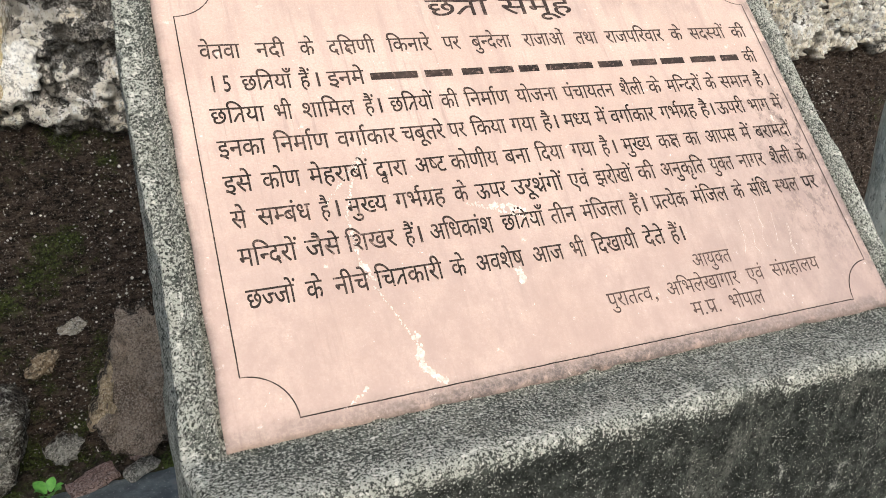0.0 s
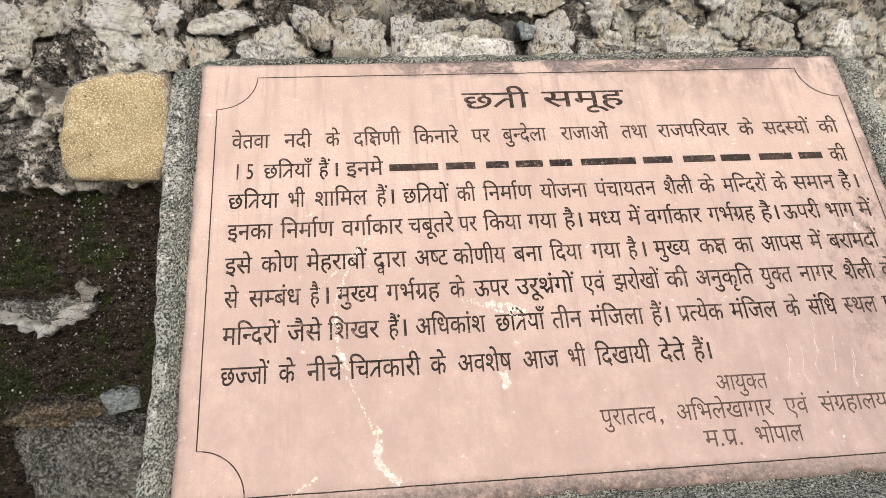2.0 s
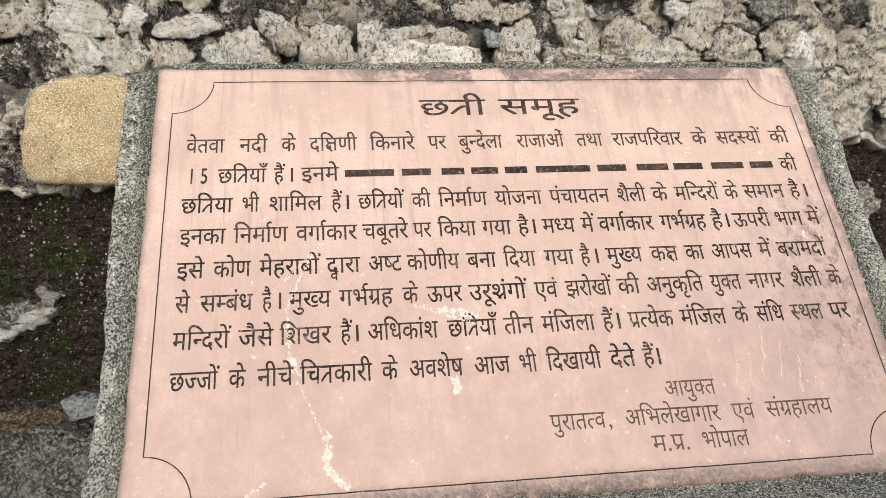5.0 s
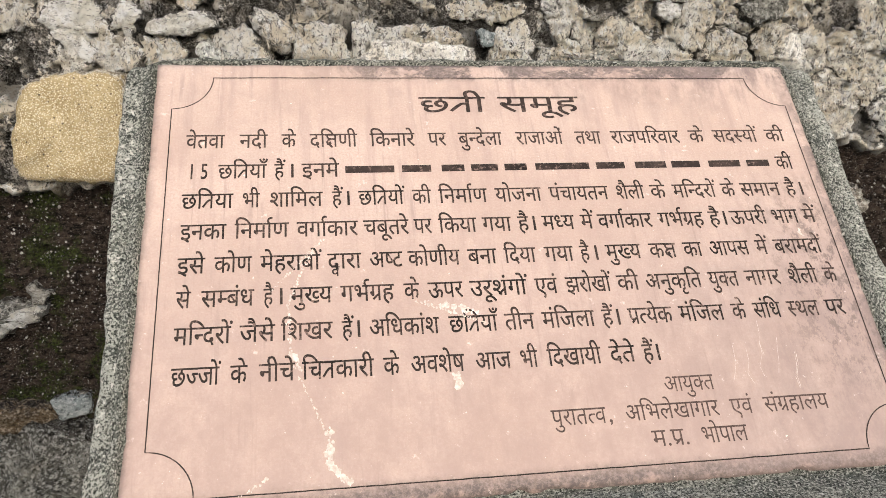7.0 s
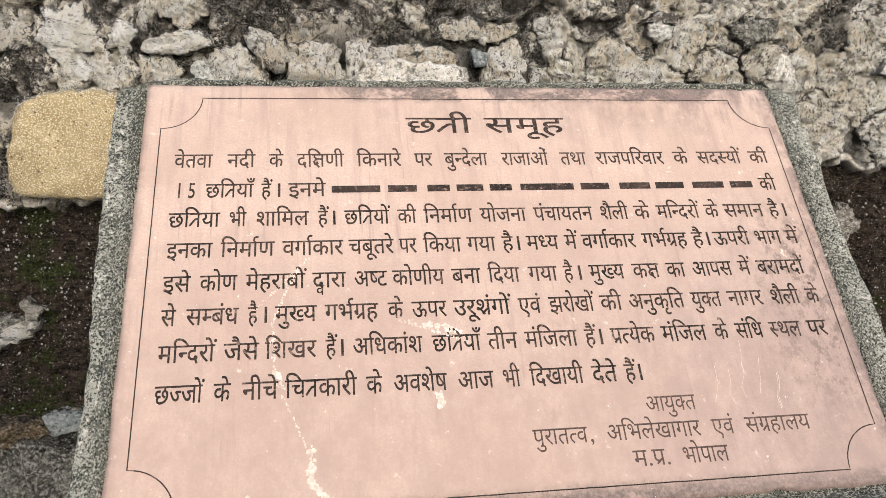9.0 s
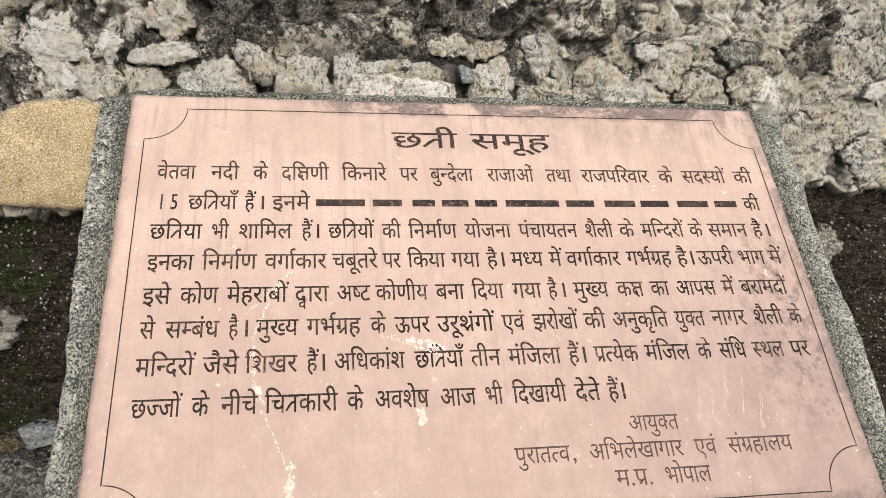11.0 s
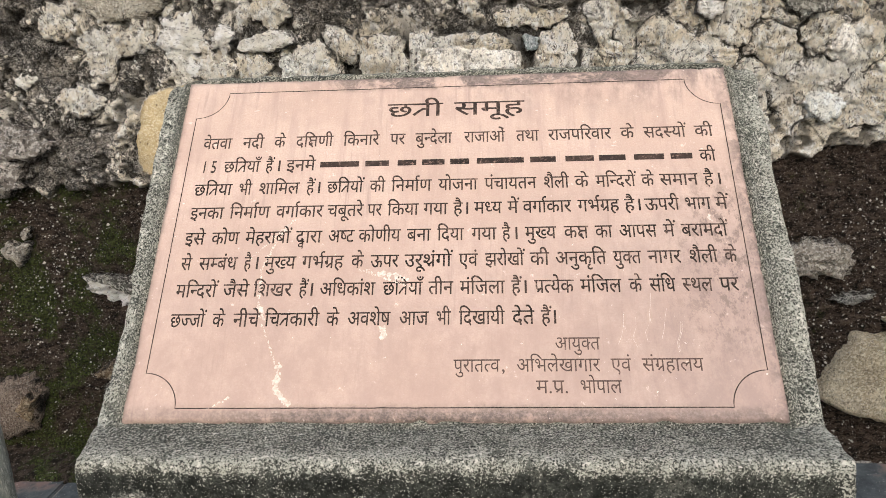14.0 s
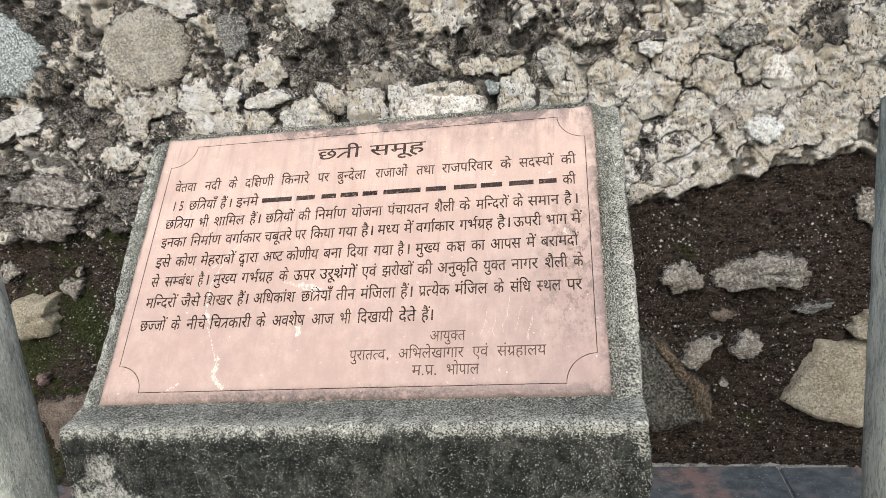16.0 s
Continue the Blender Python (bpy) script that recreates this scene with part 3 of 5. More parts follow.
    me.loops.foreach_set("vertex_index", quads.astype(np.int32).ravel())
    me.polygons.foreach_set("loop_start", np.arange(0, quads.size, 4, dtype=np.int32))
    me.update(calc_edges=True)
    me.shade_smooth()
    layer = me.attributes.new("cover", "FLOAT_COLOR", "POINT")
    rgba = np.stack([pale, soil, crevice_shade * (1 - soil), np.ones_like(pale)], -1).astype(np.float32)
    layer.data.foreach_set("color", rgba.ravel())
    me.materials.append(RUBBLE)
    return tagged(new(name, me), "old rubble wall, lime render above dark mossy earth core", "wall", kind="structure")


wall = build_wall(-2.1, 2.0, -0.04, 2.0, 0.0041, "wall_rubble")
build_wall(-6.0, -2.1, -0.04, 2.62, 0.025, "wall_rubble_west")
build_wall(2.0, 6.0, -0.04, 2.62, 0.025, "wall_rubble_east")
build_wall(-2.1, 2.0, 2.0, 2.62, 0.02, "wall_rubble_top")


def box(bm, lo, hi):
    made = bmesh.ops.create_cube(bm, size=1.0)["verts"]
    for v in made:
        v.co = Vector([lo[i] + (v.co[i] + 0.5) * (hi[i] - lo[i]) for i in range(3)])
    return made


bm = bmesh.new()
box(bm, (-6, 1.19, -0.04), (6, 1.8, 2.6))
tagged(part("wall_core", bm, RUBBLE, smooth=False), "thick core of the old rubble wall", "wall", kind="structure")


def stone(outline, depth, material, seed, y=1.10, label="", wobble=0.009, name="stone", dome=False, crag=0.0, facet=0.0, edge=3, shared=False, corner=0.3):
    """A stone bedded in the wall: an outline of corners (x, z), rounded, swelling out of the wall."""
    rnd = random.Random(seed)
    pts = [Vector(p) for p in outline]
    n, ring = len(pts), []
    per = max(6, 84 // n)
    for i in range(n):
        a, b, c, d = pts[i - 1], pts[i], pts[(i + 1) % n], pts[(i + 2) % n]
        for k in range(per):
            t = k / per
            straight = b.lerp(c, t)
            curve = 0.5 * ((2 * b) + (c - a) * t + (2 * a - 5 * b + 4 * c - d) * t * t + (3 * b - a - 3 * c + d) * t ** 3)
            ring.append(straight.lerp(curve, corner if shared or not dome else 0.75))
    mid = sum(ring, Vector((0, 0))) / len(ring)
    planes = [(rnd.uniform(-1, 1), rnd.uniform(-1, 1), rnd.uniform(-0.1, 0.25)) for _ in range(5)]
    span = max((p - mid).length for p in ring)
    verts, faces, m = [], [], len(ring)
    rings = [(1.04, 0.04), (1.02, 0.0), (1.0, -0.4 * depth), (0.97, -0.7 * depth), (0.91, -0.9 * depth), (0.82, -1.0 * depth), (0.7, -1.02 * depth), (0.56, -1.03 * depth), (0.4, -1.04 * depth), (0.2, -1.05 * depth)]
    if dome:
        rings = [(1.04, 0.04), (1.02, 0.0)] + [(f, -depth * (1 - f ** edge) ** 0.5 - 0.003) for f in (0.99, 0.965, 0.93, 0.88, 0.82, 0.75, 0.67, 0.58, 0.48, 0.37, 0.25, 0.12)]
    for f, out in rings:
        for p in ring:
            q = mid + (p - mid) * f
            rag = noise.noise((q.x * 38 + seed, q.y * 38, seed * 0.7)) * wobble * 2.2 + noise.noise((q.x * 95, q.y * 95, seed)) * wobble * 1.3
            radial = (p - mid).normalized() * rag * (1 if f > 0.85 else 0.3)
            if shared:
                bend = noise.noise_vector((q.x * 11, q.y * 11, 3)) * 0.024 + noise.noise_vector((q.x * 36, q.y * 36, 7)) * 0.011
                radial += Vector((bend.x, bend.z))
            swell = noise.noise((q.x * 11, q.y * 11, seed * 1.7)) * 0.5 + noise.noise((q.x * 34, q.y * 34, seed * 1.1)) * 0.28 + noise.noise((q.x * 85, q.y * 85, seed)) * 0.12
            if crag:
                swell = noise.noise((q.x * 14, q.y * 14, seed * 1.7)) * 0.35 + noise.noise((q.x * 38, q.y * 38, seed * 1.1)) * 0.5 + noise.noise((q.x * 90, q.y * 90, seed)) * 0.45 + noise.noise((q.x * 170, q.y * 170, seed)) * 0.25
            if facet and out < 0:
                e = (q - mid) / span
                cut = min(a * e.x + b * e.y + c for a, b, c in planes)
                swell -= facet * (cut + 0.25) + abs(noise.noise((q.x * 24, q.y * 24, seed * 2.3))) * 0.5 * facet
            verts.append((q.x + radial.x, y + out + (swell * (crag or min(depth, 0.04) * 0.8) if out < 0 else 0), q.y + radial.y))
    for r in range(len(rings) - 1):
        for i in range(m):
            j = (i + 1) % m
            faces.append((r * m + i, (r + 1) * m + i, (r + 1) * m + j, r * m + j))
    verts.append((mid.x, y - 1.1 * depth, mid.y))
    top = (len(rings) - 1) * m
    for i in range(m):
        faces.append((top + i, len(verts) - 1, top + (i + 1) % m))
    ob = mesh_of(name, verts, faces, material, wall)
    layer = ob.data.attributes.new("rim", "FLOAT_COLOR", "POINT")
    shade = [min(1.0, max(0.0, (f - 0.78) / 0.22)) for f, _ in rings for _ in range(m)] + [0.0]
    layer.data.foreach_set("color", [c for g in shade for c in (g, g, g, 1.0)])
    if label:
        ob["label"] = label
    return ob


def oval(x, z, w, h, turn=0.0, n=8, seed=0):
    rnd, out = random.Random(seed + 5), []
    for i in range(n):
        a = 2 * math.pi * i / n
        r = rnd.uniform(0.86, 1.1)
        px, pz = math.cos(a) * w / 2 * r, math.sin(a) * h / 2 * r
        out.append((x + px * math.cos(turn) - pz * math.sin(turn), z + px * math.sin(turn) + pz * math.cos(turn)))
    return out


stone([(-0.955, 1.03), (-0.93, 1.155), (-0.895, 1.19), (-0.845, 1.205), (-0.69, 1.205), (-0.70, 1.05), (-0.73, 0.945), (-0.83, 0.945), (-0.945, 0.96)], 0.05, YELLOW, 1, 1.06, "squared yellow sandstone block", 0.004)
stone([(-1.12, 1.54), (-1.05, 1.62), (-0.93, 1.65), (-0.82, 1.60), (-0.79, 1.50), (-0.85, 1.40), (-1.0, 1.38), (-1.09, 1.42)], 0.035, BOULDER, 2, 1.06, "large round tan boulder", wobble=0.007, facet=0.8)
stone(oval(-0.645, 1.53, 0.12, 0.15, 0, 8, 3), 0.02, GREY, 3, 1.05)
stone([(-1.60, 1.05), (-1.50, 1.11), (-1.37, 1.135), (-1.23, 1.08), (-1.21, 1.05), (-1.28, 1.0), (-1.45, 1.03)], 0.03, VEINED, 4, 1.05, facet=2.0)
stone([(-1.55, 1.0), (-1.45, 1.02), (-1.30, 1.0), (-1.33, 0.93), (-1.40, 0.90), (-1.53, 0.91)], 0.03, VEINED, 5, 1.055, facet=2.0)
stone([(-1.62, 1.66), (-1.45, 1.68), (-1.33, 1.55), (-1.36, 1.46), (-1.45, 1.40), (-1.62, 1.44)], 0.035, LICHEN, 6, 1.06, "boulder crusted with blue-grey lichen")
stone([(0.65, 0.65), (0.69, 0.70), (0.75, 0.69), (0.79, 0.65), (0.77, 0.61), (0.69, 0.61)], 0.04, TAN, 7, facet=2.0)
stone([(0.79, 0.65), (0.86, 0.70), (0.97, 0.715), (1.08, 0.70), (1.10, 0.65), (1.07, 0.60), (0.93, 0.61), (0.82, 0.61)], 0.045, TAN, 8, facet=2.0)
stone(oval(0.84, 0.525, 0.085, 0.024, 0.06, 8, 9), 0.025, BROWN, 9, label="thin brown stone chip")
stone(oval(1.10, 0.54, 0.115, 0.03, 0.15, 8, 10), 0.025, GREY, 10, facet=2.0)
stone([(0.70, 0.38), (0.73, 0.44), (0.78, 0.465), (0.835, 0.46), (0.80, 0.40), (0.77, 0.36)], 0.04, TAN, 11, facet=2.0)
stone([(0.85, 0.42), (0.91, 0.475), (0.965, 0.42), (0.92, 0.39), (0.87, 0.39)], 0.04, TAN, 12, facet=2.0)
stone([(0.52, 0.47), (0.63, 0.46), (0.70, 0.36), (0.79, 0.28), (0.77, 0.16), (0.52, 0.15)], 0.05, DARK, 13, label="large dark boulder with a brown broken rim", facet=2.0)
stone([(0.60, 0.47), (0.65, 0.45), (0.72, 0.36), (0.80, 0.28), (0.79, 0.17), (0.755, 0.19), (0.75, 0.27), (0.67, 0.36)], 0.055, UMBER, 14, facet=2.0)
stone([(1.12, 0.425), (1.28, 0.42), (1.44, 0.40), (1.42, 0.13), (1.24, 0.145), (1.10, 0.18), (1.012, 0.232)], 0.06, SAND, 15, label="large angular pale yellow stone", wobble=0.0015, facet=0.5, corner=0.0)
stone([(1.20, 0.46), (1.26, 0.52), (1.38, 0.50), (1.40, 0.44), (1.25, 0.43)], 0.05, SAND, 16, facet=2.0)
stone(oval(1.26, 0.84, 0.09, 0.12, 0, 8, 17), 0.03, TAN, 17)
stone([(-1.67, 0.67), (-1.55, 0.69), (-1.49, 0.685), (-1.495, 0.60), (-1.53, 0.55), (-1.64, 0.54)], 0.055, SAND, 18, facet=2.0)
stone(oval(-1.41, 0.715, 0.07, 0.07, 0, 7, 19), 0.03, TAN, 19, facet=2.0)
stone(oval(-1.375, 0.775, 0.04, 0.03, 0.5, 7, 20), 0.02, TAN, 20)
stone(oval(-1.645, 0.79, 0.07, 0.07, 0, 7, 21), 0.03, TAN, 21, facet=2.0)
stone(oval(-1.60, 0.37, 0.075, 0.04, 0, 7, 22), 0.03, PINK, 22, facet=2.0)
stone([(-1.63, 0.27), (-1.54, 0.30), (-1.43, 0.31), (-1.39, 0.26), (-1.44, 0.12), (-1.60, 0.09)], 0.06, BROWN, 23, label="broken brown and pink stone", facet=2.0)
stone([(-1.44, 0.27), (-1.40, 0.25), (-1.44, 0.15), (-1.48, 0.18)], 0.07, OCHRE, 24, facet=2.0)
stone([(-0.95, 0.375), (-0.885, 0.385), (-0.86, 0.38), (-0.865, 0.325), (-0.94, 0.318)], 0.03, BLUE, 25, wobble=0.004, facet=0.5)
stone([(-1.21, 0.25), (-1.13, 0.32), (-1.0, 0.33), (-0.82, 0.29), (-0.80, 0.22), (-0.86, 0.05), (-1.13, 0.03)], 0.06, MOSSY, 26, label="large rough grey boulder", facet=3.5)
stone([(-1.20, 0.33), (-1.12, 0.375), (-0.96, 0.36), (-0.92, 0.32), (-1.02, 0.31), (-1.16, 0.31)], 0.05, OCHRE, 27, facet=2.0)
stone([(-0.57, 0.45), (-0.44, 0.45), (-0.40, 0.10), (-0.62, 0.10), (-0.66, 0.16), (-0.61, 0.28)], 0.05, BROWN, 28, label="large brown boulder with an ochre vein", facet=3.5)
stone([(-0.60, 0.33), (-0.585, 0.33), (-0.60, 0.24), (-0.59, 0.16), (-0.62, 0.11), (-0.67, 0.15), (-0.64, 0.24)], 0.058, VEIN, 29, facet=2.0)
stone(oval(-0.745, 0.335, 0.08, 0.06, 0.6, 7, 30), 0.025, OCHRE, 30, facet=2.0)
stone(oval(-0.73, 0.09, 0.10, 0.06, 0.1, 7, 31), 0.03, GREY, 31, facet=2.0)
stone(oval(-0.67, 0.42, 0.05, 0.05, 0, 7, 32), 0.02, PALE, 32)
stone(oval(-0.89, 0.37, 0.05, 0.035, 0, 7, 33), 0.02, PALE, 33)
# a crust of lime left on the bare core
stone([(-1.20, 0.645), (-1.10, 0.642), (-1.02, 0.645), (-0.975, 0.635), (-0.99, 0.595), (-1.06, 0.58), (-1.14, 0.60)], 0.030, MOSSY, 34, label="dark stone in a shell of lime", facet=1.0)
stone([(-1.20, 0.635), (-1.14, 0.607), (-1.08, 0.588), (-1.01, 0.588), (-0.97, 0.632), (-0.935, 0.650), (-0.95, 0.598), (-1.0, 0.566), (-1.08, 0.542), (-1.14, 0.572), (-1.20, 0.60)], 0.030, CHALK, 60, label="ragged shell of white lime", wobble=0.012, crag=0.03)
stone([(-0.985, 0.678), (-0.953, 0.687), (-0.925, 0.665), (-0.935, 0.632), (-0.968, 0.626)], 0.036, PALE, 61, facet=1.0)
stone([(0.818, 0.305), (0.832, 0.314), (0.851, 0.296), (0.842, 0.286), (0.82, 0.29)], 0.03, PALE, 62, wobble=0.002)
# lime that caps the round boulder and hangs under it
stone([(-0.94, 1.68), (-0.93, 1.655), (-0.885, 1.64), (-0.81, 1.592), (-0.765, 1.60), (-0.745, 1.64), (-0.78, 1.69)], 0.02, CHALK, 63, 1.045, wobble=0.010, crag=0.018)
stone([(-1.585, 1.315), (-1.52, 1.338), (-1.44, 1.357), (-1.38, 1.367), (-1.37, 1.33), (-1.416, 1.27), (-1.50, 1.272), (-1.58, 1.24)], 0.012, CHALK, 64, 1.055, wobble=0.012, crag=0.018)
# flat slip of stone over the plaque, small shells of lime
stone([(-0.15, 1.24), (-0.10, 1.285), (0.02, 1.28), (0.14, 1.265), (0.13, 1.22), (-0.13, 1.20)], 0.03, WHITE, 35, 1.05, "flat pale slip of stone")
stone([(-0.83, 1.39), (-0.76, 1.40), (-0.74, 1.34), (-0.72, 1.30), (-0.77, 1.285), (-0.74, 1.24), (-0.80, 1.20), (-0.82, 1.25), (-0.86, 1.29), (-0.88, 1.33)], 0.014, CHALK, 36, 1.055, "white crust of old lime", wobble=0.012, crag=0.02)
stone([(-1.115, 1.33), (-1.06, 1.37), (-0.96, 1.372), (-0.89, 1.36), (-0.915, 1.30), (-0.985, 1.288), (-1.005, 1.222), (-1.066, 1.238), (-1.08, 1.297)], 0.010, LUMP, 42, 1.055, wobble=0.008, crag=0.026, dome=True)
stone([(-0.63, 1.32), (-0.55, 1.345), (-0.485, 1.345), (-0.475, 1.31), (-0.55, 1.29), (-0.62, 1.29)], 0.03, CHALK, 43, 1.05, wobble=0.006, crag=0.018)
stone([(-0.70, 1.355), (-0.65, 1.36), (-0.64, 1.33), (-0.67, 1.295), (-0.71, 1.31)], 0.025, CHALK, 44, 1.05, crag=0.014, dome=True, wobble=0.007)
stone(oval(-1.27, 1.23, 0.08, 0.05, 0.1, 7, 45), 0.010, CHALK, 45, 1.055, wobble=0.008, crag=0.016)
stone(oval(-1.165, 1.375, 0.085, 0.075, 0, 7, 46), 0.015, LUMP, 46, 1.055, crag=0.018, dome=True, wobble=0.007)
stone(oval(-1.115, 1.17, 0.14, 0.09, 0, 8, 47), 0.018, LUMP, 47, 1.055, crag=0.02, dome=True, wobble=0.007)
stone(oval(-0.57, 1.40, 0.06, 0.075, 0.3, 7, 48), 0.012, LUMP, 48, 1.055, crag=0.016, dome=True, wobble=0.007)
stone([(-0.75, 1.28), (-0.67, 1.285), (-0.645, 1.25), (-0.66, 1.21), (-0.74, 1.21)], 0.022, LUMP, 49, 1.06, crag=0.02, dome=True, wobble=0.007)
stone([(-0.64, 1.285), (-0.57, 1.285), (-0.55, 1.24), (-0.60, 1.20), (-0.65, 1.22)], 0.024, LUMP, 50, 1.06, crag=0.02, dome=True, wobble=0.007)
stone([(-0.52, 1.28), (-0.475, 1.275), (-0.46, 1.22), (-0.52, 1.21)], 0.02, BLUEWHITE, 51, 1.06, crag=0.016, dome=True, wobble=0.007)
stone([(-0.40, 1.34), (-0.365, 1.355), (-0.32, 1.33), (-0.295, 1.30), (-0.30, 1.255), (-0.345, 1.25), (-0.375, 1.285)], 0.042, LUMP, 52, 1.06, crag=0.016, dome=True, wobble=0.007)
stone([(-0.475, 1.30), (-0.41, 1.315), (-0.365, 1.28), (-0.345, 1.21), (-0.47, 1.20)], 0.03, LUMP, 53, 1.06, crag=0.022, dome=True, wobble=0.007)
stone([(-0.295, 1.315), (-0.25, 1.325), (-0.18, 1.315), (-0.165, 1.27), (-0.17, 1.21), (-0.29, 1.21)], 0.032, LUMP, 54, 1.06, crag=0.024, dome=True, wobble=0.007)
stone([(-0.165, 1.315), (-0.12, 1.325), (-0.105, 1.29), (-0.125, 1.25), (-0.16, 1.22)], 0.026, LUMP, 55, 1.06, crag=0.018, dome=True, wobble=0.007)
stone([(-0.105, 1.31), (-0.01, 1.32), (0.09, 1.315), (0.115, 1.275), (-0.01, 1.27), (-0.11, 1.275)], 0.02, LUMP, 56, 1.06, crag=0.024, dome=True, wobble=0.007)
stone([(0.08, 1.38), (0.19, 1.385), (0.28, 1.37), (0.23, 1.325), (0.15, 1.33), (0.085, 1.335)], 0.014, LUMP, 57, 1.06, crag=0.022, dome=True, wobble=0.007)
stone([(0.20, 1.315), (0.28, 1.325), (0.295, 1.24), (0.25, 1.20), (0.18, 1.22)], 0.024, LUMP, 58, 1.06, crag=0.02, dome=True, wobble=0.007)
stone(oval(1.0, 1.27, 0.10, 0.075, 0.3, 8, 38), 0.02, WHITE, 38, 1.05)
stone([(0.89, 1.11), (0.935, 1.135), (0.99, 1.125), (1.02, 1.093), (0.98, 1.068), (0.925, 1.065)], 0.016, BLUEWHITE, 39, 1.045, "stone crusted with bluish lichen")
stone([(-0.70, 1.10), (-0.64, 1.08), (-0.65, 1.0), (-0.71, 0.95), (-0.75, 1.0)], 0.035, WHITE, 40, 1.055)

stone([(-0.45, 1.64), (-0.45, 1.555), (-0.392, 1.51), (-0.325, 1.53), (-0.295, 1.63)], 0.008, LUMP, 71, 1.050, wobble=0.007, crag=0.026, dome=True)
stone([(-0.575, 1.425), (-0.537, 1.46), (-0.503, 1.442), (-0.482, 1.384), (-0.517, 1.35), (-0.562, 1.362)], 0.010, LUMP, 72, 1.050, wobble=0.007, crag=0.026, dome=True)
stone([(-1.205, 1.40), (-1.17, 1.44), (-1.12, 1.42), (-1.10, 1.375), (-1.13, 1.35), (-1.18, 1.36)], 0.010, LUMP, 73, 1.050, wobble=0.007, crag=0.026, dome=True)
stone([(0.01, 1.57), (0.13, 1.56), (0.142, 1.493), (0.071, 1.47), (0.006, 1.494)], 0.008, LUMP, 74, 1.050, wobble=0.007, crag=0.026, dome=True)
stone([(0.15, 1.305), (0.172, 1.315), (0.195, 1.297), (0.19, 1.272), (0.16, 1.27)], 0.012, BLUE, 65, 1.040, "small bluish stone", wobble=0.006)
stone([(0.603, 1.372), (0.64, 1.383), (0.684, 1.377), (0.676, 1.348), (0.641, 1.335), (0.61, 1.35)], 0.014, CHALK, 66, 1.040, wobble=0.006, crag=0.02)
stone([(0.593, 1.382), (0.635, 1.411), (0.688, 1.402), (0.684, 1.380), (0.64, 1.386)], 0.018, VEINED, 67, 1.040, "streaked brown stone sliver", wobble=0.004)
stone([(0.422, 1.339), (0.457, 1.349), (0.482, 1.346), (0.462, 1.331), (0.433, 1.331)], 0.03, PALE, 68, 1.038, "thin pale shell of lime", wobble=0.002)
stone([(0.831, 1.38), (0.874, 1.40), (0.936, 1.40), (0.962, 1.366), (0.924, 1.335), (0.88, 1.322), (0.848, 1.348)], 0.014, MOSSY, 69, 1.036, "grey lichened stone", facet=0.5)
stone([(1.262, 1.258), (1.308, 1.304), (1.395, 1.334), (1.40, 1.307), (1.349, 1.281), (1.324, 1.253)], 0.018, CHALK, 70, 1.038, wobble=0.006, crag=0.012)

# lime-coated lumps, packed with thin dark cracks between them
rnd = random.Random(12)
TAKEN = [(-0.85, 1.07, 0.15), (-0.96, 1.51, 0.18), (-0.645, 1.53, 0.08), (0.0, 1.25, 0.12), (-0.75, 1.35, 0.08), (1.0, 1.27, 0.045), (0.955, 1.10, 0.05)]
seeds = []
for _ in range(30000):
    x, z = rnd.uniform(-1.45, 1.95), rnd.uniform(0.98, 1.80)
    gap = 0.040 + 0.034 * min(1, max(0, (x - 0.3) / 0.4))
    gap *= 0.9 + 0.7 * noise.noise((x * 6, z * 6, 9))
    if all(math.hypot(x - a, z - b) > 0.5 * (gap + g) for a, b, g in seeds):
        seeds.append((x, z, gap * 2))


def cell(i):
    """The part of the wall nearer to seed i than to any other, as a polygon."""
    x, z, _ = seeds[i]
    poly = [(x - 0.13, z - 0.13), (x + 0.13, z - 0.13), (x + 0.13, z + 0.13), (x - 0.13, z + 0.13)]
    for a, b, _ in seeds:
        d = math.hypot(a - x, b - z)
        if d == 0 or d > 0.37:
            continue
        mx, mz, nx, nz = (a + x) / 2, (b + z) / 2, (a - x) / d, (b - z) / d
        out = []
        for p, q in zip(poly, poly[1:] + poly[:1]):
            sp, sq = (p[0] - mx) * nx + (p[1] - mz) * nz, (q[0] - mx) * nx + (q[1] - mz) * nz
            if sp <= 0:
                out.append(p)
            if sp * sq < 0:
                t = sp / (sp - sq)
                out.append((p[0] + (q[0] - p[0]) * t, p[1] + (q[1] - p[1]) * t))
        poly = out
    return poly


count = 0
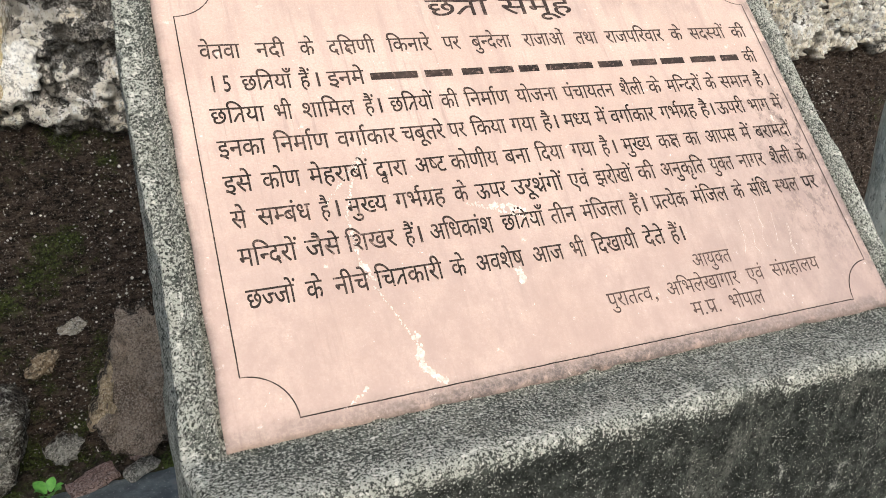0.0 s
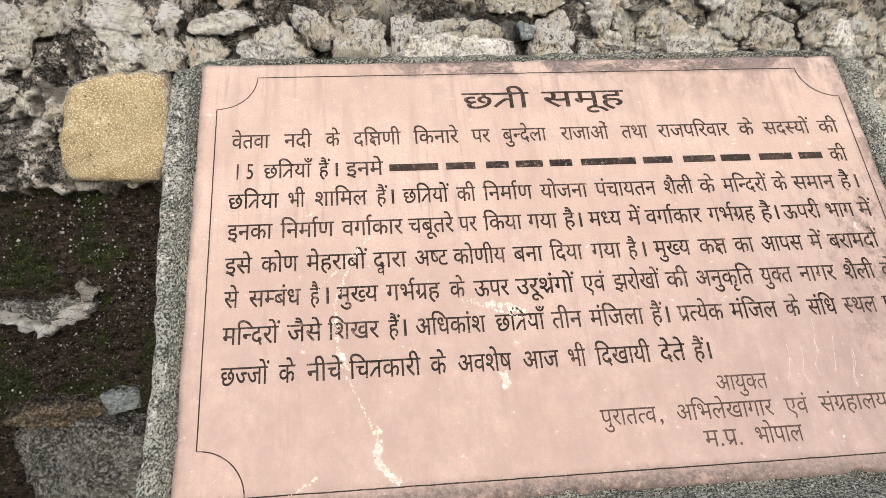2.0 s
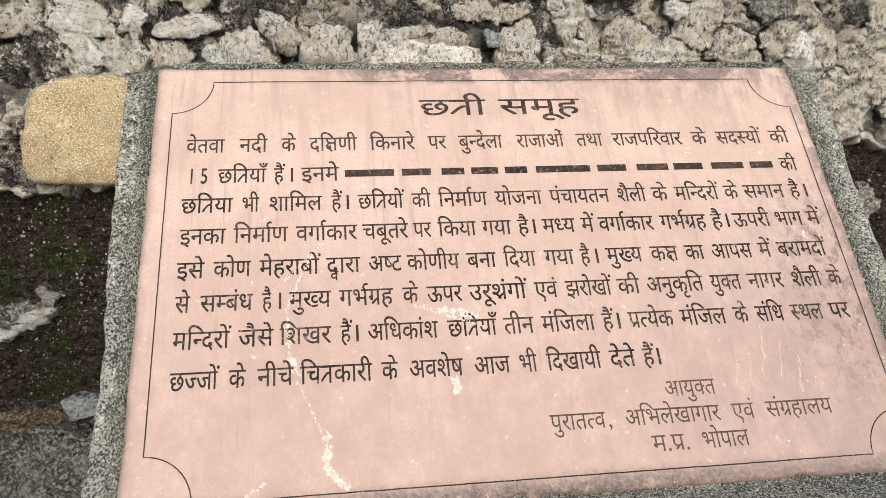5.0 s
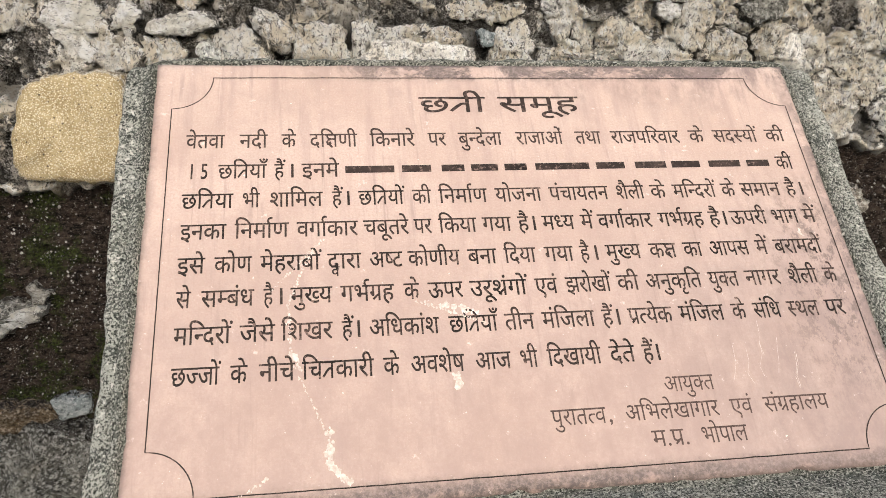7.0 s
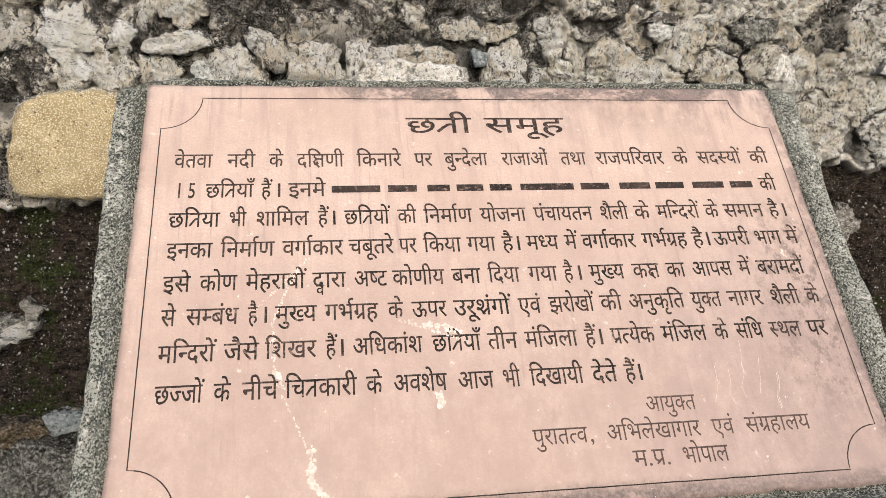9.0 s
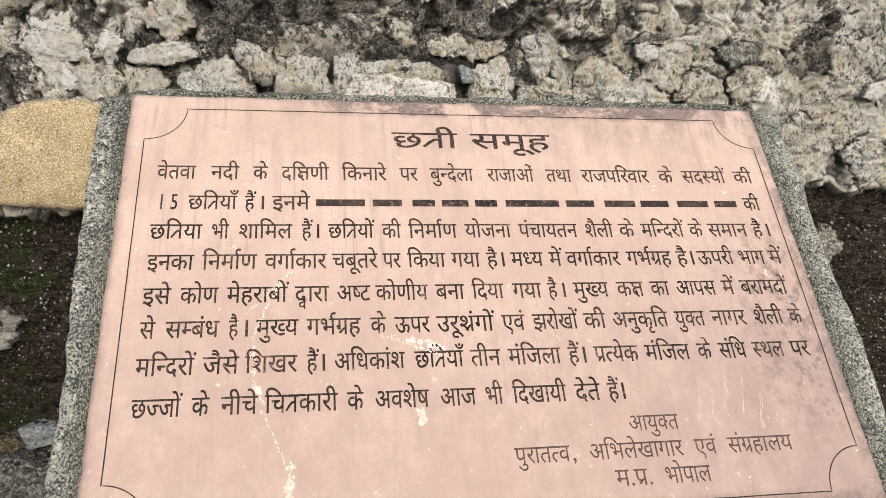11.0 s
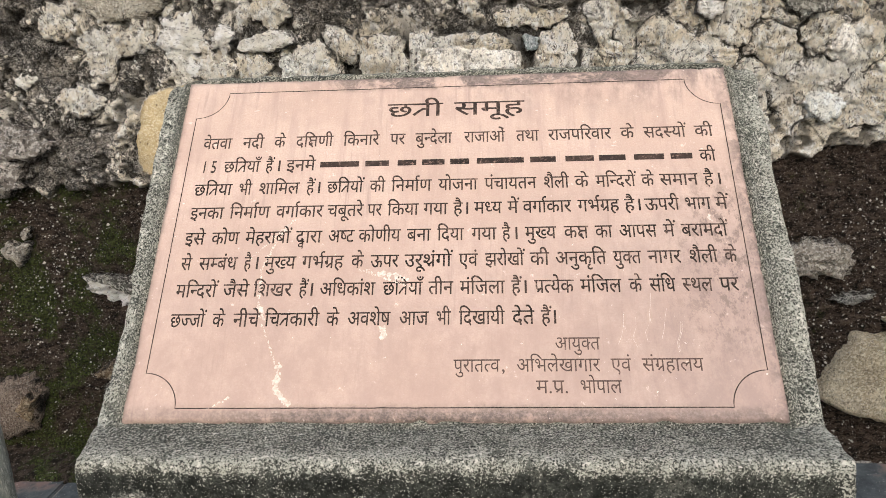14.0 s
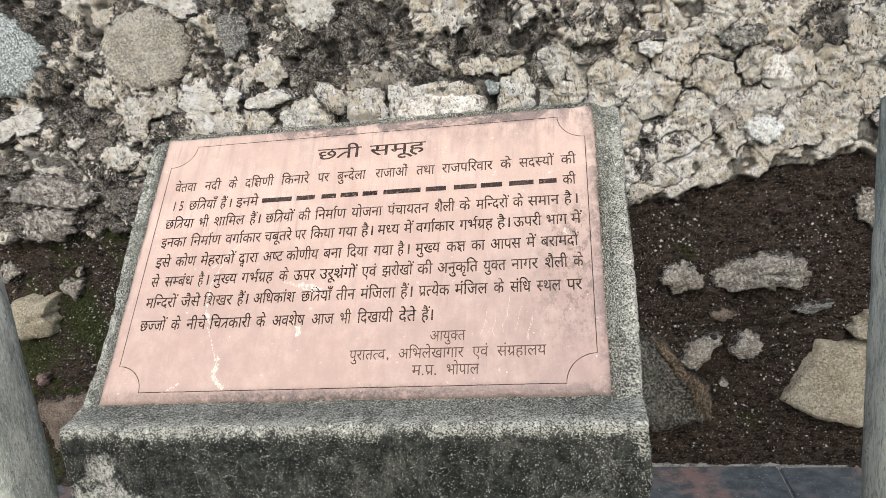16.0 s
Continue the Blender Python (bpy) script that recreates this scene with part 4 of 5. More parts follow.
for i, (x, z, _) in enumerate(seeds):
    blot = noise.noise((x * 3.1, z * 3.1, 2)) + 0.5 * noise.noise((x * 9, z * 9, 4))
    keep = 0.62 if x > 0.7 or (x > 0.31 and z < 1.38) else 0.95 * math.exp(-((z - 1.25) / 0.085) ** 2) - 0.3
    if blot + keep < 0.16 or z < soil_line(np.array([x]))[0] + 0.07 or z > 1.66 or x < 0.12 or (x < 0.31 and z > 1.19) or (x < 0.95 and z < 1.12):
        continue
    if any(math.hypot(x - a, (z - b) * 1.15) < q * 0.6 for a, b, q in TAKEN):
        continue
    poly = cell(i)
    if len(poly) < 3:
        continue
    cx, cz = sum(p[0] for p in poly) / len(poly), sum(p[1] for p in poly) / len(poly)
    size = max(math.dist(p, (cx, cz)) for p in poly)
    if size > 0.13:
        continue
    k = 1 - rnd.choice((-0.002, 0.0, 0.001, 0.003, 0.006)) / size
    poly = [(cx + (p[0] - cx) * k, cz + (p[1] - cz) * k) for p in poly]
    swell = 0.05 * (float(fbm(np.array([cx * 3]), np.array([cz * 3]), 33, 4)[0]) - 0.5)
    count += 1
    flatter = 0.8 if x > 0.5 else 1.0
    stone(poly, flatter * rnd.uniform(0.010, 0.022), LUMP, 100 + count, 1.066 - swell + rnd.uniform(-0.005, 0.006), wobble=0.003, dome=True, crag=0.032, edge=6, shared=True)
    if count >= 290:
        break

# pale grit that sticks in the bare core
rnd = random.Random(4)
gv, gf = [], []
for _ in range(13000):
    x, z = rnd.uniform(-1.9, 1.8), rnd.uniform(0.05, 0.92)
    if noise.noise((x * 5, z * 5, 3)) + 0.5 * noise.noise((x * 19, z * 19, 5)) + 0.35 * z < rnd.uniform(-0.25, 0.75):
        continue
    r = rnd.choice((0.0014, 0.0016, 0.0018, 0.002, 0.0023, 0.0026, 0.003, 0.0036, 0.0048 if rnd.random() < 0.25 else 0.002))
    c = (x, 1.109 - rnd.uniform(0, 0.022), z)
    b = len(gv)
    for d in ((1, 0, 0), (0, 0, 1), (-1, 0, 0), (0, 0, -1), (0, -1, 0)):
        k = r * rnd.uniform(0.7, 1.3)
        gv.append((c[0] + d[0] * k, c[1] + d[1] * k * 2 + 0.0, c[2] + d[2] * k))
    gf += [(b + i, b + 4, b + (i + 1) % 4) for i in range(4)]
grit = tagged(mesh_of("grit", gv, gf, GRIT, smooth=False), "pale grit bedded in the dark earth", "grit", kind="stuff")


# ---- the plinth ----
LEAN_S, LEAN_C = math.sin(radians(41.5)), math.cos(radians(41.5))


def slope(v, out):
    """A point (y, z) of the sloping desk: v metres up the slope, out metres over it."""
    return (v * LEAN_S - out * LEAN_C, 1.02 + v * LEAN_C + out * LEAN_S)


def build_plinth():
    corners = [(-0.285, -0.03), (-0.284, 0.777), (-0.277, 0.786), slope(-0.298, -0.012), slope(0.288, -0.012), slope(0.300, -0.02), (0.26, 1.19), (0.27, -0.03)]
    line = []
    for a, b in zip(corners[:-1], corners[1:]):
        n = max(1, round(math.dist(a, b) / 0.009))
        line += [(a[0] + (b[0] - a[0]) * k / n, a[1] + (b[1] - a[1]) * k / n) for k in range(n)]
    line.append(corners[-1])
    inner = (0.0, 0.55)
    xs = [-0.492, -0.4915, -0.488, -0.482] + list(np.linspace(-0.472, 0.484, 108)) + [0.494, 0.500, 0.5035, 0.504]
    inset = [0.010, 0.0045, 0.0012, 0.0] + [0] * 108 + [0.0, 0.0015, 0.006, 0.013]
    verts, faces, m = [], [], len(line)
    for x, d in zip(xs, inset):
        for y, z in line:
            away = Vector((inner[0] - y, inner[1] - z))
            away.normalize()
            p = Vector((x, y + away.x * d, z + away.y * d))
            big = noise.fractal(p * 9, 1.0, 2.0, 5) * 0.005
            small = noise.noise(p * 70) * 0.002
            chip = max(0, noise.noise(p * 22 + Vector((4, 0, 0))) - 0.25) * 0.012
            edge = 1 if abs(x - 0.006) > 0.47 or y < -0.25 else 0.35
            k = big + small - chip * edge
            side = (0.006 * noise.noise(Vector((1 if x > 0 else -1, y * 9, z * 9))) + 0.004 * noise.noise(Vector((3 if x > 0 else -3, y * 34, z * 34)))) if abs(x - 0.006) > 0.46 else 0
            west = min(1, max(0, (-x - 0.3) / 0.18))
            taper = west * (0.016 * min(1, max(0, (-0.205 - y) / 0.06)) + 0.007 * math.exp(-((z - 0.92) / 0.07) ** 2))
            verts.append((p.x + side + taper, p.y - away.x * k, p.z - away.y * k))
    for r in range(len(xs) - 1):
        for i in range(m - 1):
            faces.append((r * m + i, (r + 1) * m + i, (r + 1) * m + i + 1, r * m + i + 1))
    last = (len(xs) - 1) * m
    faces.append(tuple(range(m)))
    faces.append(tuple(last + i for i in reversed(range(m))))
    thing = tagged(new("plinth"), "mossy grey concrete plinth with a sloping desk top", "plinth")
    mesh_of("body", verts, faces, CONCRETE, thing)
    # the bead of mortar round the slab
    bv, bf, ring = [], [], []
    for (a, b), (c, d) in zip(((-0.453, -0.300), (0.455, -0.300), (0.455, 0.295), (-0.453, 0.295)), ((0.455, -0.300), (0.455, 0.295), (-0.453, 0.295), (-0.453, -0.300))):
        n = round(math.dist((a, b), (c, d)) / 0.008)
        ring += [(a + (c - a) * k / n, b + (d - b) * k / n) for k in range(n)]
    for u, v in ring:
        w = 0.004 + 0.005 * noise.noise((u * 40, v * 40, 1))
        cu, cv = (1 if u > 0 else -1), (1 if v > 0 else -1)
        du, dv = (cu, 0) if abs(abs(u) - 0.454) < 0.002 else (0, cv)
        for k, h in ((-0.004, -0.012), (0.0012, -0.012), (0.0035, -0.005 + 0.3 * w), (0.008 + w, -0.008), (0.014 + w, -0.016)):
            y, z = slope(v + dv * k, h)
            bv.append((u + du * k, y, z))
    m = len(ring)
    for i in range(m):
        j = (i + 1) % m
        bf += [(5 * i + k, 5 * i + k + 1, 5 * j + k + 1, 5 * j + k) for k in range(4)]
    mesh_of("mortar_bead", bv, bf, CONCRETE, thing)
    return thing


plinth = build_plinth()


# ---- the plaque ----
def build_plaque():
    bm = bmesh.new()
    nx, ny = 150, 96
    grid = [[None] * (ny + 1) for _ in range(nx + 1)]
    for i in range(nx + 1):
        for j in range(ny + 1):
            u, v = -0.450 + 0.902 * i / nx, -0.297 + 0.589 * j / ny
            rim = min(i, nx - i, j, ny - j)
            wob = noise.noise((u * 30, v * 30, 2)) * 0.0016 if rim == 0 else 0
            z = -0.0035 if rim == 0 else noise.noise((u * 12, v * 12, 8)) * 0.00015
            chip = max(0, noise.noise((u * 45, v * 45, 5)) - 0.3) * 0.01 if rim == 0 else 0
            su, sv = (1 if u < 0 else -1) * (chip + wob) * (i in (0, nx)), (1 if v < 0 else -1) * (chip + wob) * (j in (0, ny))
            grid[i][j] = bm.verts.new((u + su, v + sv, z))
    for i in range(nx):
        for j in range(ny):
            bm.faces.new((grid[i][j], grid[i + 1][j], grid[i + 1][j + 1], grid[i][j + 1]))
    edge = [e for e in bm.edges if e.is_boundary]
    made = bmesh.ops.extrude_edge_only(bm, edges=edge)["geom"]
    for v in made:
        if isinstance(v, bmesh.types.BMVert):
            v.co.z = -0.03
    bm.normal_update()
    return part("slab", bm, PLAQUE, None)


plaque = tagged(new("inscribed_plaque"), "pink sandstone plaque with engraved dark lettering on the plinth", "plaque")
slab = build_plaque()
slab.parent = plaque
plaque.matrix_world = Matrix(((1, 0, 0, 0), (0, LEAN_S, -LEAN_C, 0), (0, LEAN_C, LEAN_S, 1.02), (0, 0, 0, 1)))


def ribbon(points, width, height, closed=False):
    """A flat band along (u, v) points."""
    pts = [Vector(p) for p in points]
    n, verts, faces = len(pts), [], []
    for i, p in enumerate(pts):
        a, b = (pts[i - 1], pts[(i + 1) % n]) if closed else (pts[max(i - 1, 0)], pts[min(i + 1, n - 1)])
        d = (b - a).normalized()
        nrm = Vector((-d.y, d.x)) * width / 2
        verts += [(*(p + nrm), height), (*(p - nrm), height)]
    for i in range(n if closed else n - 1):
        j = (i + 1) % n
        faces.append((2 * i, 2 * i + 1, 2 * j + 1, 2 * j))
    return verts, faces


# the engraved border with hollow corners
UL, UR, VB, VT, NOTCH = -0.427, 0.434, -0.279, 0.267, 0.0510
outline = []
for cu, cv, start in ((UR, VT, 270), (UL, VT, 360), (UL, VB, 90), (UR, VB, 180)):
    for k in range(13):
        a = radians(start - 90 * k / 12)
        outline.append((cu + NOTCH * math.cos(a), cv + NOTCH * math.sin(a)))
dense = []
for i, p in enumerate(outline):
    q = outline[(i + 1) % len(outline)]
    n = max(1, round(math.dist(p, q) / 0.012))
    for k in range(n):
        w = noise.noise((p[0] * 9 + k, p[1] * 9, 1)) * 0.0004
        dense.append((p[0] + (q[0] - p[0]) * k / n + w, p[1] + (q[1] - p[1]) * k / n + w))
mesh_of("engraved_border", *ribbon(dense, 0.0014, 0.0004, True), INK, plaque, False)

# ---- the inscription ----
GLYPHS = {}


def glyph(ch):
    """Flat outline of one letter of the built-in font: vertices, faces, advance."""
    if ch not in GLYPHS:
        found = []
        for text in (ch, ch + "A"):
            curve = bpy.data.curves.new("letter", "FONT")
            curve.body, curve.resolution_u = text, 3
            ob = new("letter", curve)
            graph = bpy.context.evaluated_depsgraph_get()
            graph.update()
            me = bpy.data.meshes.new_from_object(ob.evaluated_get(graph))
            found.append(([(v.co.x, v.co.y) for v in me.vertices], [tuple(p.vertices) for p in me.polygons]))
            bpy.data.objects.remove(ob)
            bpy.data.curves.remove(curve)
            bpy.data.meshes.remove(me)
        advance = max(v[0] for v in found[1][0]) - 0.667
        GLYPHS[ch] = (found[0][0], found[0][1], advance)
    return GLYPHS[ch]


def cut_right(ch, keep):
    """The half form of a letter: all that lies left of keep."""
    verts, faces, _ = glyph(ch)
    bm = bmesh.new()
    made = [bm.verts.new((x, y, 0)) for x, y in verts]
    for f in faces:
        try:
            bm.faces.new([made[i] for i in f])
        except ValueError:
            pass
    bmesh.ops.bisect_plane(bm, geom=bm.verts[:] + bm.edges[:] + bm.faces[:], plane_co=(keep, 0, 0), plane_no=(1, 0, 0), clear_outer=True)
    bm.verts.index_update()
    out = [(v.co.x, v.co.y) for v in bm.verts], [tuple(v.index for v in f.verts) for f in bm.faces], keep
    bm.free()
    return out


def stroke(points, width=0.075):
    v, f = ribbon(points, width, 0)
    return [(p[0], p[1]) for p in v], f


HALANT, REPH_R = "\u094d", "\u0930"
CONSONANT = [chr(c) for c in range(0x0915, 0x093A)]
SHORT_I = "\u093f"


def shape_word(word):
    """Lays out one word: pre-posed vowels, half letters, joined r-forms. Gives vertices, faces and width in ems."""
    V, F, pen = [], [], 0.0

    def add(g, dx=0.0, dy=0.0, k=1.0):
        b = len(V)
        V.extend((x * k + dx, y * k + dy) for x, y in g[0])
        F.extend(tuple(i + b for i in f) for f in g[1])

    i = 0
    while i < len(word):
        ch = word[i]
        if ch not in CONSONANT:
            g = glyph(ch)
            add(g, pen)
            pen += g[2]
            i += 1
            continue
        chain = [ch]
        i += 1
        while i + 1 < len(word) and word[i] == HALANT and word[i + 1] in CONSONANT:
            chain.append(word[i + 1])
            i += 2
        marks = []
        while i < len(word) and (0x0900 <= ord(word[i]) <= 0x0903 or 0x093A <= ord(word[i]) <= 0x094C or ord(word[i]) == 0x093C):
            marks.append(word[i])
            i += 1
        reph = len(chain) > 1 and chain[0] == REPH_R
        if reph:
            chain = chain[1:]
        if SHORT_I in marks:
            g = glyph(SHORT_I)
            add(g, pen)
            pen += g[2]
            marks.remove(SHORT_I)
        tail = len(chain) > 1 and chain[-1] == REPH_R
        if tail:
            chain = chain[:-1]
        joined = "".join(chain)
        if joined == "क\u0937" or joined == "कष":
            top = 0.585
            for s in ([(0, top), (0.66, top)], [(0.52, 0.60), (0.52, 0)], [(0.12, top), (0.12, 0.47), (0.17, 0.40), (0.28, 0.37), (0.52, 0.37)], [(0.28, 0.37), (0.16, 0.32), (0.09, 0.23), (0.12, 0.13), (0.21, 0.10), (0.29, 0.15), (0.26, 0.22), (0.19, 0.20), (0.22, 0.10), (0.36, -0.03)]):
                add(stroke(s), pen)
            pen += 0.66
        elif joined == "दव":
            add(glyph("द"), pen)
            add(glyph("व"), pen + 0.16, -0.30, 0.62)
            pen += 0.56
        elif tail and joined == "त":
            for s in ([(0, 0.585), (0.56, 0.585)], [(0.41, 0.60), (0.41, 0)], [(0.41, 0.36), (0.27, 0.34), (0.17, 0.24), (0.02, 0.05)]):
                add(stroke(s), pen)
            pen += 0.56
            tail = False
        else:
            for c in chain[:-1]:
                wide = max(v[0] for v in glyph(c)[0])
                g = cut_right(c, wide - (0.21 if c == "क" else 0.20))
                add(g, pen)
                pen += g[2]
            g = glyph(chain[-1])
            add(g, pen)
            pen += g[2]
        if tail:
            add(stroke([(pen - 0.13, 0.26), (pen - 0.24, 0.19), (pen - 0.40, 0.05)]))
        for n, mk in enumerate(marks):
            g = glyph(mk)
            over = mk in "\u0901\u0902" and n > 0 and marks[n - 1] in "\u0947\u0948\u094b\u0940"
            add(g, pen + (0.15 if over else 0.0))
            pen += g[2]
        if reph:
            add(stroke([(pen - 0.14, 0.60), (pen - 0.20, 0.70), (pen - 0.17, 0.80), (pen - 0.08, 0.84), (pen + 0.0, 0.82)]))
    return V, F, pen


def thicken(V, F, d):
    """The same flat letters with every stroke swollen by d ems to each side."""
    uses = collections.Counter(frozenset((f[i - 1], f[i])) for f in F for i in range(len(f)))
    push = [Vector((0, 0)) for _ in V]
    for f in F:
        area = sum(V[f[i - 1]][0] * V[f[i]][1] - V[f[i]][0] * V[f[i - 1]][1] for i in range(len(f)))
        for i in range(len(f)):
            a, b = f[i - 1], f[i]
            if uses[frozenset((a, b))] == 1:
                side = Vector((V[b][1] - V[a][1], V[a][0] - V[b][0])) * (1 if area > 0 else -1)
                if side.length > 1e-9:
                    push[a] += side.normalized()
                    push[b] += side.normalized()
    return [(x + d * n.normalized().x, y + d * n.normalized().y) if n.length > 1e-6 else (x, y) for (x, y), n in zip(V, push)]


def write_line(v_top, size, words, ink=None):
    """One engraved line: its head stroke at v_top, each word from u0 to u1 in millimetres; # stands for a name, kept as a plain bar."""
    for word, u0, u1 in words:
        a, b = u0 / 1000, u1 / 1000
        if word == "#":
            verts = [(a, v_top - 0.004, 0.0005), (b, v_top - 0.004, 0.0005), (b, v_top - 0.0145, 0.0005), (a, v_top - 0.0145, 0.0005)]
            mesh_of("engraved_bar", verts, [(3, 2, 1, 0)], INK, plaque, False)
            continue
        V, F, width = shape_word(word)
        k = size if word in ("।", ",") else (b - a) / width
        off = min(v[0] for v in V) if word in ("।", ",") else 0
        top = 0.60
        V = thicken(V, F, 0.0 if ink is FADED else 0.009)
        mesh_of("engraved_word", [(a + (x - off) * k, v_top + (y - top) * size, 0.0005) for x, y in V], F, ink or INK, plaque, False)


write_line(0.2327, 0.041, [("छत्री", -103, -12), ("समूह", 7, 121)])
write_line(0.1730, 0.0325, [("वेतवा", -406, -359), ("नदी", -340, -305), ("के", -287, -269), ("दक्षिणी", -251, -190), ("किनारे", -173, -114), ("पर", -96, -72), ("बुन्देला", -55, 4), ("राजाओं", 24, 89), ("तथा", 107, 143), ("राजपरिवार", 158, 257), ("के", 272, 293), ("सदस्यों", 308, 373), ("की", 387, 415)], WORN)
write_line(0.1270, 0.0325, [("1 5", -402, -377), ("छत्रियाँ", -365, -306), ("हैं", -296, -284), ("।", -275, -270), ("इनमे", -262, -215), ("#", -207, -144), ("#", -134, -96), ("#", -82, -52), ("#", -43, -7), ("#", 2, 32), ("#", 44, 118), ("#", 128, 168), ("#", 183, 227), ("#", 235, 276), ("#", 289, 335), ("#", 345, 378), ("की", 389, 413)])
write_line(0.0845, 0.0325, [("छत्रिया", -407, -346), ("भी", -335, -314), ("शामिल", -302, -237), ("हैं", -225, -213), ("।", -206, -202), ("छत्रियों", -192, -135), ("की", -124, -100), ("निर्माण", -90, -27), ("योजना", -16, 45), ("पंचायतन", 56, 136), ("शैली", 147, 186), ("के", 195, 216), ("मन्दिरों", 227, 287), ("के", 296, 315), ("समान", 324, 381), ("है", 390, 404), ("।", 412, 417)])
write_line(0.0415, 0.0325, [("इनका", -406, -353), ("निर्माण", -343, -279), ("वर्गाकार", -269, -195), ("चबूतरे", -188, -132), ("पर", -125, -103), ("किया", -94, -46), ("गया", -38, -1), ("है", 8, 22), ("।", 28, 33), ("मध्य", 40, 82), ("में", 91, 107), ("वर्गाकार", 114, 187), ("गर्भग्रह", 197, 259), ("है", 267, 282), ("।", 288, 293), ("ऊपरी", 297, 348), ("भाग", 356, 394), ("में", 401, 419)])
write_line(-0.0034, 0.0325, [("इसे", -407, -376), ("कोण", -365, -322), ("मेहराबों", -312, -242), ("द्वारा", -233, -193), ("अष्ट", -183, -143), ("कोणीय", -136, -72), ("बना", -62, -26), ("दिया", -16, 24), ("गया", 36, 73), ("है", 82, 94), ("।", 102, 106), ("मुख्य", 116, 162), ("कक्ष", 174, 210), ("का", 220, 245), ("आपस", 255, 310), ("में", 320, 336), ("बरामदों", 346, 412)])
write_line(-0.0467, 0.0325, [("से", -406, -390), ("सम्बंध", -378, -319), ("है", -308, -297), ("।", -289, -286), ("मुख्य", -277, -229), ("गर्भग्रह", -219, -156), ("के", -144, -126), ("ऊपर", -115, -73), ("उरूश्रंगों", -64, 6), ("एवं", 17, 45), ("झरोखों", 56, 113), ("की", 122, 150), ("अनुकृति", 159, 233), ("युक्त", 243, 283), ("नागर", 293, 340), ("शैली", 352, 392), ("के", 402, 419)])
write_line(-0.0916, 0.0325, [("मन्दिरों", -406, -344), ("जैसे", -334, -295), ("शिखर", -288, -230), ("हैं", -219, -207), ("।", -201, -197), ("अधिकांश", -188, -106), ("छत्रियाँ", -94, -36), ("तीन", -27, 9), ("मंजिला", 19, 84), ("हैं", 94, 107), ("।", 113, 118), ("प्रत्येक", 127, 183), ("मंजिल", 193, 251), ("के", 262, 280), ("संधि", 291, 327), ("स्थल", 337, 379), ("पर", 389, 415)])
write_line(-0.1389, 0.0325, [("छज्जों", -406, -355), ("के", -343, -325), ("नीचे", -312, -273), ("चित्रकारी", -265, -185), ("के", -174, -156), ("अवशेष", -143, -81), ("आज", -68, -26), ("भी", -15, 6), ("दिखायी", 18, 83), ("देते", 94, 125), ("हैं", 135, 148), ("।", 153, 158)])
write_line(-0.1801, 0.029, [("आयुक्त", 152, 214)], FADED)
write_line(-0.2113, 0.029, [("पुरातत्व", 11, 75), (",", 78, 82), ("अभिलेखागार", 98, 212), ("एवं", 227, 254), ("संग्रहालय", 269, 351)], FADED)
write_line(-0.2420, 0.029, [("म.प्र.", 124, 168), ("भोपाल", 183, 239)], FADED)


# lime splashes that ran over the slab
def splash(points, width, seed):
    rnd = random.Random(seed)
    verts, faces = [], []
    for (a, b), (c, d) in zip(points[:-1], points[1:]):
        n = max(2, round(math.dist((a, b), (c, d)) / 0.0016))
        for k in range(n):
            if rnd.random() < 0.12:
                continue
            u, v = a + (c - a) * k / n + rnd.gauss(0, width * 0.42), b + (d - b) * k / n + rnd.gauss(0, 0.001)
            r = width * rnd.uniform(0.18, 0.62)
            base, m = len(verts), 9
            verts.append((u, v, 0.0009))
            for i in range(m):
                t = 2 * math.pi * i / m
                q = r * rnd.uniform(0.55, 1.25)
                verts.append((u + q * math.cos(t), v + 1.3 * q * math.sin(t), 0.0002))
            faces += [(base, base + 1 + i, base + 1 + (i + 1) % m) for i in range(m)]
    mesh_of("lime_splash", verts, faces, LIME, plaque, False)


splash([(-0.245, 0.012), (-0.262, -0.02), (-0.28, -0.069), (-0.277, -0.124)], 0.0028, 1)
splash([(-0.277, -0.124), (-0.268, -0.150)], 0.006, 2)
splash([(-0.268, -0.155), (-0.253, -0.19), (-0.238, -0.225)], 0.0022, 3)
splash([(-0.238, -0.215), (-0.237, -0.255), (-0.216, -0.275)], 0.0055, 4)
splash([(-0.10, -0.075), (-0.07, -0.082), (-0.06, -0.09)], 0.006, 5)
splash([(-0.09, -0.160), (-0.085, -0.180)], 0.008, 6)
splash([(0.388, 0.012), (0.392, 0.0)], 0.004, 7)
splash([(-0.30, -0.05), (-0.245, 0.01), (-0.235, 0.02)], 0.002, 8)
splash([(-0.13, -0.07), (-0.05, -0.10)], 0.003, 9)
splash([(-0.33, -0.28), (-0.30, -0.262)], 0.0025, 10)
# pale scratches
rnd = random.Random(9)
for k in range(7):
    u, v = 0.27 + rnd.uniform(-0.03, 0.07), -0.14 + rnd.uniform(-0.02, 0.03)
    line = [(u + rnd.uniform(-0.012, 0.0) * t, v - 0.045 * t) for t in (0, 0.35, 0.7, 1)]
    mesh_of("scratch", *ribbon(line, 0.0004, 0.0003), LIME, plaque, False)


